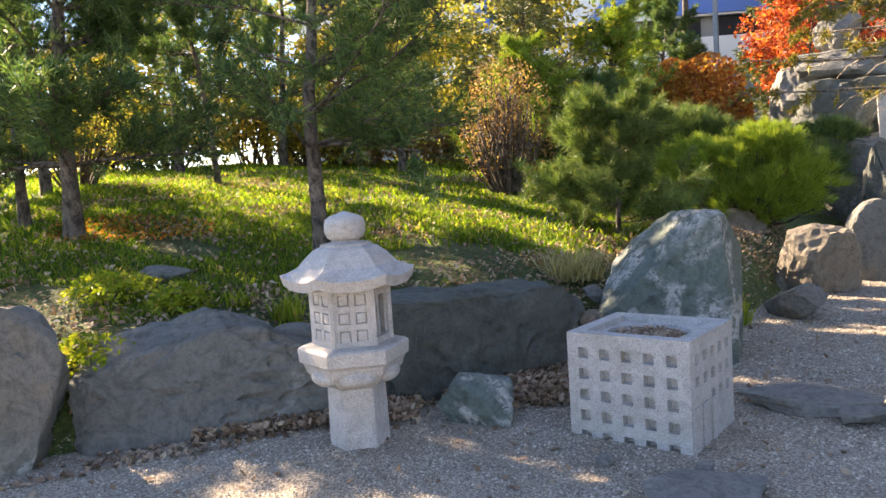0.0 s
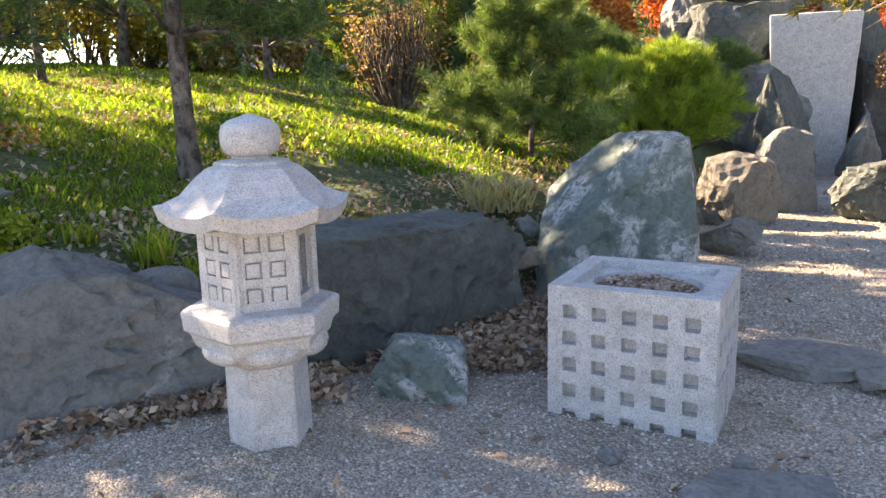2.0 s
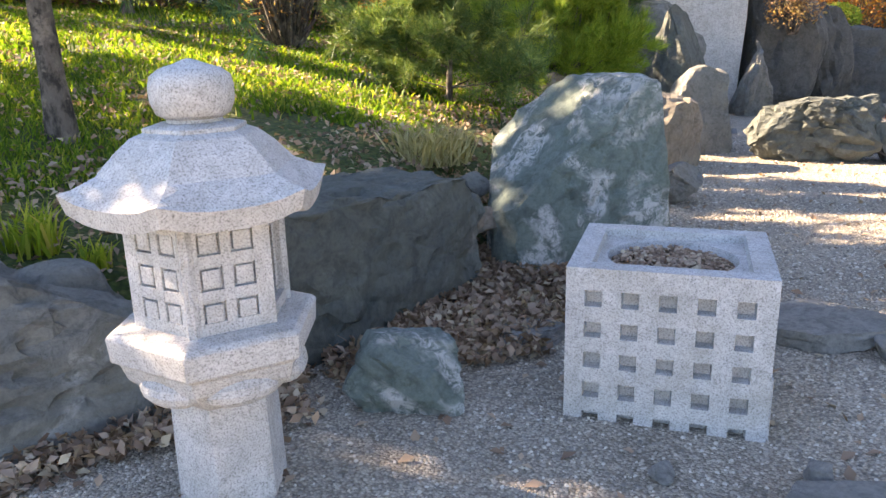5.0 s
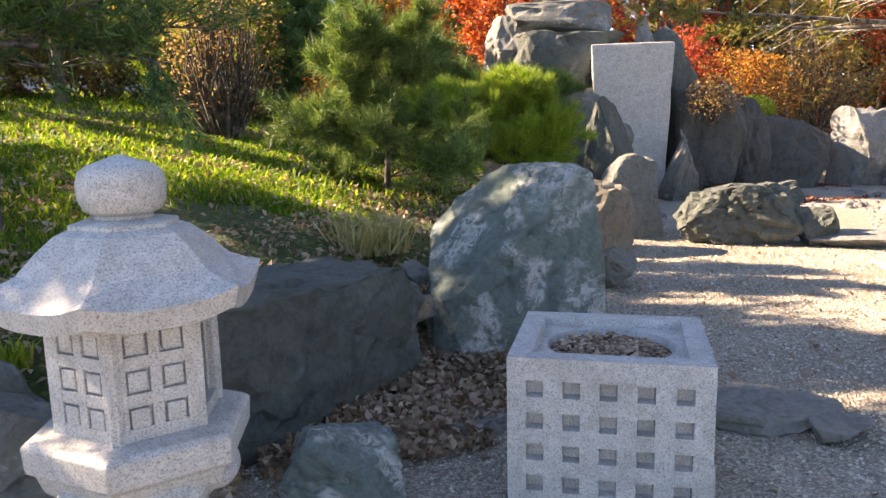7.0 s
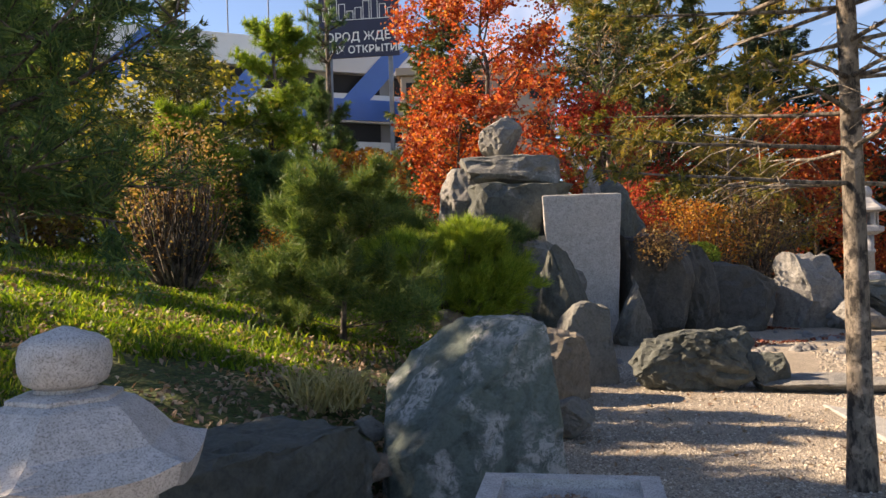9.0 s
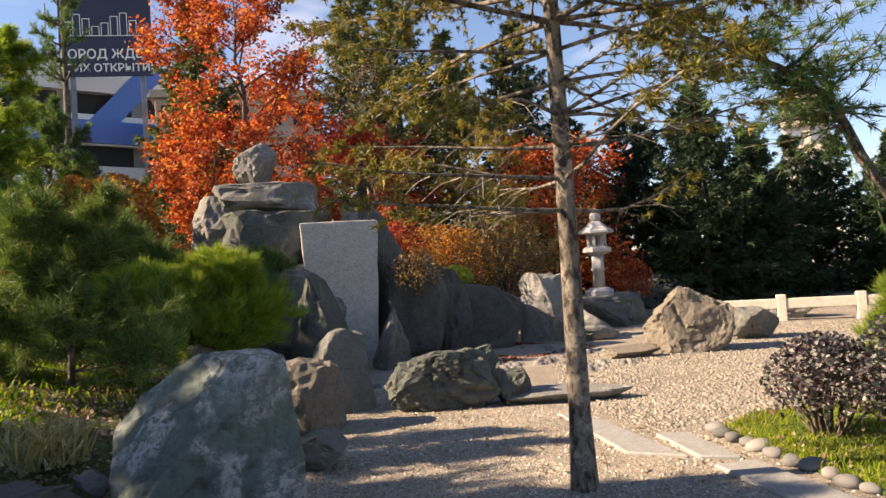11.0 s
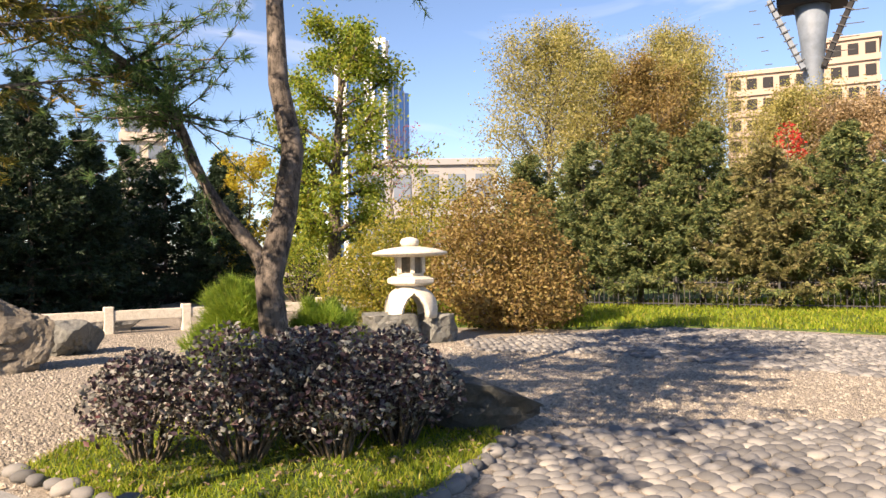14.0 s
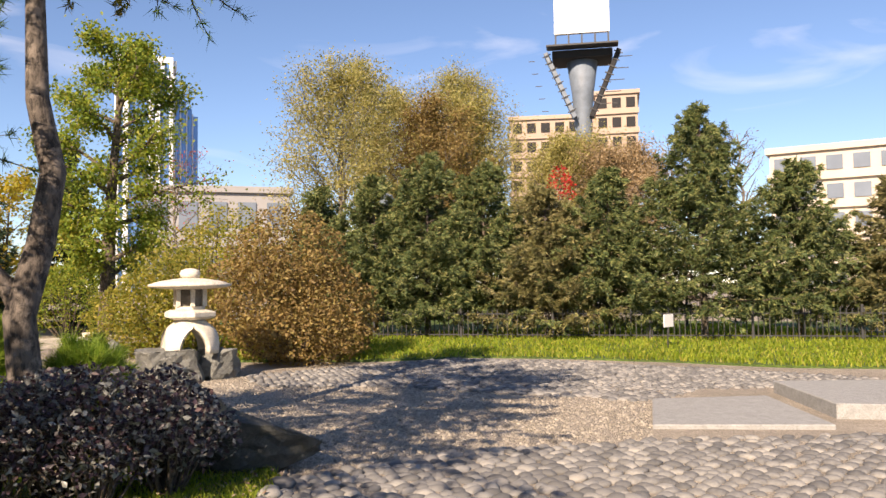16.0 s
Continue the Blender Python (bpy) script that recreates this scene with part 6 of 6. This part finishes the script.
cover("leaf_litter", leaves(rng, heap, 0.062, 0.5), M_LITTER, "heaps of dry brown leaves between the boulders", "fallen leaves")
onisle = scatter(900, 4.7, 8, 1.5, 5.2, lambda x, y: inside(ISLE, x, y), 0.07)
cover("leaf_litter", leaves(rng, onisle, 0.05, 0.8), M_LITTER, "brown leaves caught in the grass island", "fallen leaves")
foot = scatter(40000, -4, 4, 4.0, 7.4, lambda x, y: (hill(x, y) > -0.25) & (hill(x, y) < 0.3) & (rng.uniform(size=len(x)) < 0.5) & (clump(x, y, 1.5) > -0.6), 0.015)
cover("leaf_litter", leaves(rng, foot, 0.06, 0.8), M_LITTER, "dry brown leaves gathered at the foot of the boulders", "fallen leaves")
strewn = scatter(1500, -4, 6, 1.5, 9, lambda x, y: hill(x, y) < 0, 0.012)
cover("leaf_litter", leaves(rng, strewn, 0.06, 0.85), M_LITTER, "single dry leaves strewn on the gravel", "fallen leaves")
rust = scatter(900, -4.3, -2.5, 7.6, 9.0, lambda x, y: np.hypot((x + 3.4) * 0.8, (y - 8.3) * 1.3) < 0.75, 0.05)
cover("leaf_litter", leaves(rng, rust, 0.06, 0.6), M_ORANGE, "rust-coloured fallen needles and leaves under the young pine", "fallen leaves")
redfall = scatter(2600, 8.5, 12, 10.3, 12.6, lambda x, y: clump(x, y, 0.8) > -0.6, 0.012)
cover("leaf_litter", leaves(rng, redfall, 0.07, 0.85), M_REDLITTER, "reddish fallen leaves below the stone wall", "fallen leaves")
fine = scatter(60000, -3.2, 4.5, 2.4, 7.5, lambda x, y: hill(x, y) < 0.1)
cover("gravel", pebble_mesh(rng, fine, 0.0075), M_PEBBLE, "loose grey gravel round lantern and basin", "gravel")
mid = scatter(13000, 2, 7.5, 3, 10.5, lambda x, y: (hill(x, y) < 0.05) & ~inside(ISLE, x, y))
cover("gravel", pebble_mesh(rng, mid, 0.012), M_PEBBLE, "loose beige gravel on the path", "gravel")
NEAR_COBBLES = [(6.83, 1.5), (7.34, -0.14), (7.13, -2.17), (6.6, -4.4), (5.0, -6.5), (3.5, -6), (4.6, -1), (5.2, 1.9)]
FAR_COBBLES = [(14.6, 1.4), (16.1, -3.06), (14.56, -4.97), (10.0, -8.4), (9.5, -7.0), (10.0, -4.98), (9.3, -3.56), (12.1, -0.8), (12.9, 1.2)]
COURT = [(5.9, 5.7), (6.6, 7.2), (9.5, 9.5), (17, 10), (18, 2.8), (14.6, 1.4), (12.9, 1.2), (12.1, -0.8), (9.3, -3.56), (7.64, -2.53), (7.13, -2.17), (7.34, -0.14), (7.0, 1.5),
         (8.3, 2.6), (8.3, 3.9), (7.6, 4.8), (6.9, 5.2)]
pale = scatter(60000, 5.2, 18, -3.6, 10, lambda x, y: inside(COURT, x, y) & (rng.uniform(size=len(x)) < np.clip(8.0 / np.hypot(x, y - 2), 0.35, 1)))
cover("gravel", pebble_mesh(rng, pale, 0.021), M_PALEPEB, "pale sunlit pebbles in the open court", "gravel")
bed = scatter(420, 6.6, 11.5, 8.3, 11.6, lambda x, y: clump(x, y, 1.0, 1) > 0)
cover("gravel", pebble_mesh(rng, bed, 0.07), M_COBBLE, "loose grey stones on the bed of the dry stream", "stones")
isle = scatter(26000, 4.5, 8.4, 1.4, 5.3, lambda x, y: inside(ISLE, x, y), 0.03)
cover("grass", blades(rng, isle, 0.07, 0.005, 0.9), M_YOUNG, "bright short grass of the island", "grass")
lawn = scatter(80000, 8, 24, -16, 5, lambda x, y: inside(LAWN, x, y), 0.03)
cover("grass", blades(rng, lawn, 0.13, 0.013, 0.8), M_YOUNG, "bright green grass before the fence", "grass")


def tuft(name, x, y, r, h, n, mat, label, lean=0.9):
    rg = np.random.default_rng(int(abs(x * 100) + abs(y * 10)))
    a, q = rg.uniform(0, 6.28, n), r * np.sqrt(rg.uniform(0, 1, n)) * 0.5
    b = np.stack([x + q * np.cos(a), y + q * np.sin(a), np.full(n, ground_at(x, y) - 0.01)], 1)
    return tagged(part(name, mesh_of(name, *blades(rg, b, h, 0.008, lean)), mat), label, "grass clump")


tuft("grass_clump", 1.2, 7.35, 0.55, 0.3, 420, M_STRAW, "tuft of pale straw-coloured grass by the boulder", 1.1)
tuft("iris_clump", -1.27, 5.9, 0.24, 0.24, 120, M_YOUNG, "clump of yellow-green iris leaves behind the boulder", 0.6)
tuft("iris_clump", -1.02, 5.82, 0.14, 0.16, 60, M_YOUNG, "small clump of yellow-green leaves", 0.6)
tuft("iris_clump", -1.7, 6.1, 0.2, 0.15, 70, M_YOUNG, "small clump of yellow-green leaves", 0.7)
tuft("iris_clump", 2.75, 7.3, 0.22, 0.26, 80, M_YOUNG, "green blades beside the lichen boulder", 0.6)


for x, y, r, k in ((-2.5, 5.15, 0.9, 301), (-2.75, 6.2, 0.8, 302), (-2.1, 5.95, 0.55, 303)):
    shrub("low_herb", (x, y, ground_at(x, y) - 0.12), (r, r * 0.8, 0.34), k, "low leafy green herb over the edge of the boulder", M_YOUNG, 0.055, 700, 14, shell=0.8, low=0.5)


# ---- cobbles and edging stones, last ----
def stone_meshes(count, seed, detail=2):
    out = []
    for k in range(count):
        bm = bmesh.new()
        bmesh.ops.create_icosphere(bm, subdivisions=detail, radius=1.0)
        for v in bm.verts:
            c = v.co.copy()
            c += 0.22 * noise.noise_vector(c * 0.9 + Vector((seed + k * 5.1, k * 2.3, 0)))
            v.co = Vector((c.x, c.y * 0.78, max(c.z, -0.6) * 0.55))
        me = bpy.data.meshes.new("stone")
        bm.to_mesh(me)
        bm.free()
        smooth(me)
        me.materials.append(M_COBBLE)
        out.append(me)
    return out


STONES = stone_meshes(7, 3.0)
edge = tagged(new("stone_edging"), "rounded pale stones edging the grass island", "edging", kind="structure")
ring_pts = []
front = ISLE[:8]
for (ax, ay), (bx, by) in zip(front[:-1], front[1:]):
    L = math.hypot(bx - ax, by - ay)
    for k in range(max(1, round(L / 0.2))):
        u = k / max(1, round(L / 0.2))
        ring_pts.append((ax + u * (bx - ax), ay + u * (by - ay)))
for k, (x, y) in enumerate(ring_pts):
    ob = part("stone", STONES[k % 7], M_COBBLE, edge)
    s = random.uniform(0.075, 0.12)
    ob.matrix_local = pose(x + random.uniform(-0.04, 0.04), y + random.uniform(-0.04, 0.04), 0.03, 0, 0, random.uniform(0, 360)) @ Matrix.Diagonal((s, s, s, 1))

# cobbled band: nearest stones as pieces, the rest joined
cob = tagged(new("cobbled_path"), "path of rounded grey cobbles across the court", "cobbles", kind="structure")


spots = []
pitch = 0.15
for i in range(-10, 95):
    for j in range(-75, 20):
        spots.append((3.9 + pitch * i + (0.5 * pitch if j % 2 else 0) + random.uniform(-0.03, 0.03), pitch * 0.85 * j + random.uniform(-0.03, 0.03)))
pts = np.array(spots)
pts = pts[(inside(NEAR_COBBLES, pts[:, 0], pts[:, 1]) | inside(FAR_COBBLES, pts[:, 0], pts[:, 1])) & ~inside(ISLE, pts[:, 0], pts[:, 1]) & ~inside(SLAB, pts[:, 0], pts[:, 1])]
pts = pts[np.argsort(np.hypot(pts[:, 0] - 5.6, pts[:, 1] - 1.0))]
for k, (x, y) in enumerate(pts[:300]):
    ob = part("cobble", STONES[k % 7], M_COBBLE, cob)
    s = random.uniform(0.075, 0.1)
    ob.matrix_local = pose(x, y, 0.0, 0, 0, random.uniform(0, 360)) @ Matrix.Diagonal((s, s, s * 0.8, 1))
src = [(np.array([v.co[:] for v in me.vertices]), np.array([p.vertices[:] for p in me.polygons])) for me in STONES]
low = [(np.array([v.co[:] for v in me.vertices]), np.array([p.vertices[:] for p in me.polygons])) for me in stone_meshes(4, 9.0, 1)]
V, F, at = [], [], 0
for k, (x, y) in enumerate(pts[300:]):
    v, f = src[k % 7] if k < 700 else low[k % 4]
    a, s = random.uniform(0, 6.28), random.uniform(0.07, 0.095)
    c, d = math.cos(a) * s, math.sin(a) * s
    V.append(np.stack([x + c * v[:, 0] - d * v[:, 1], y + d * v[:, 0] + c * v[:, 1], v[:, 2] * s * 0.8], 1))
    F.append(f + at)
    at += len(v)
if V:
    rest = part("cobbles", smooth(mesh_of("cobbles", np.concatenate(V), np.concatenate(F))), M_COBBLE, cob)
    tagged(rest, kind="stuff")
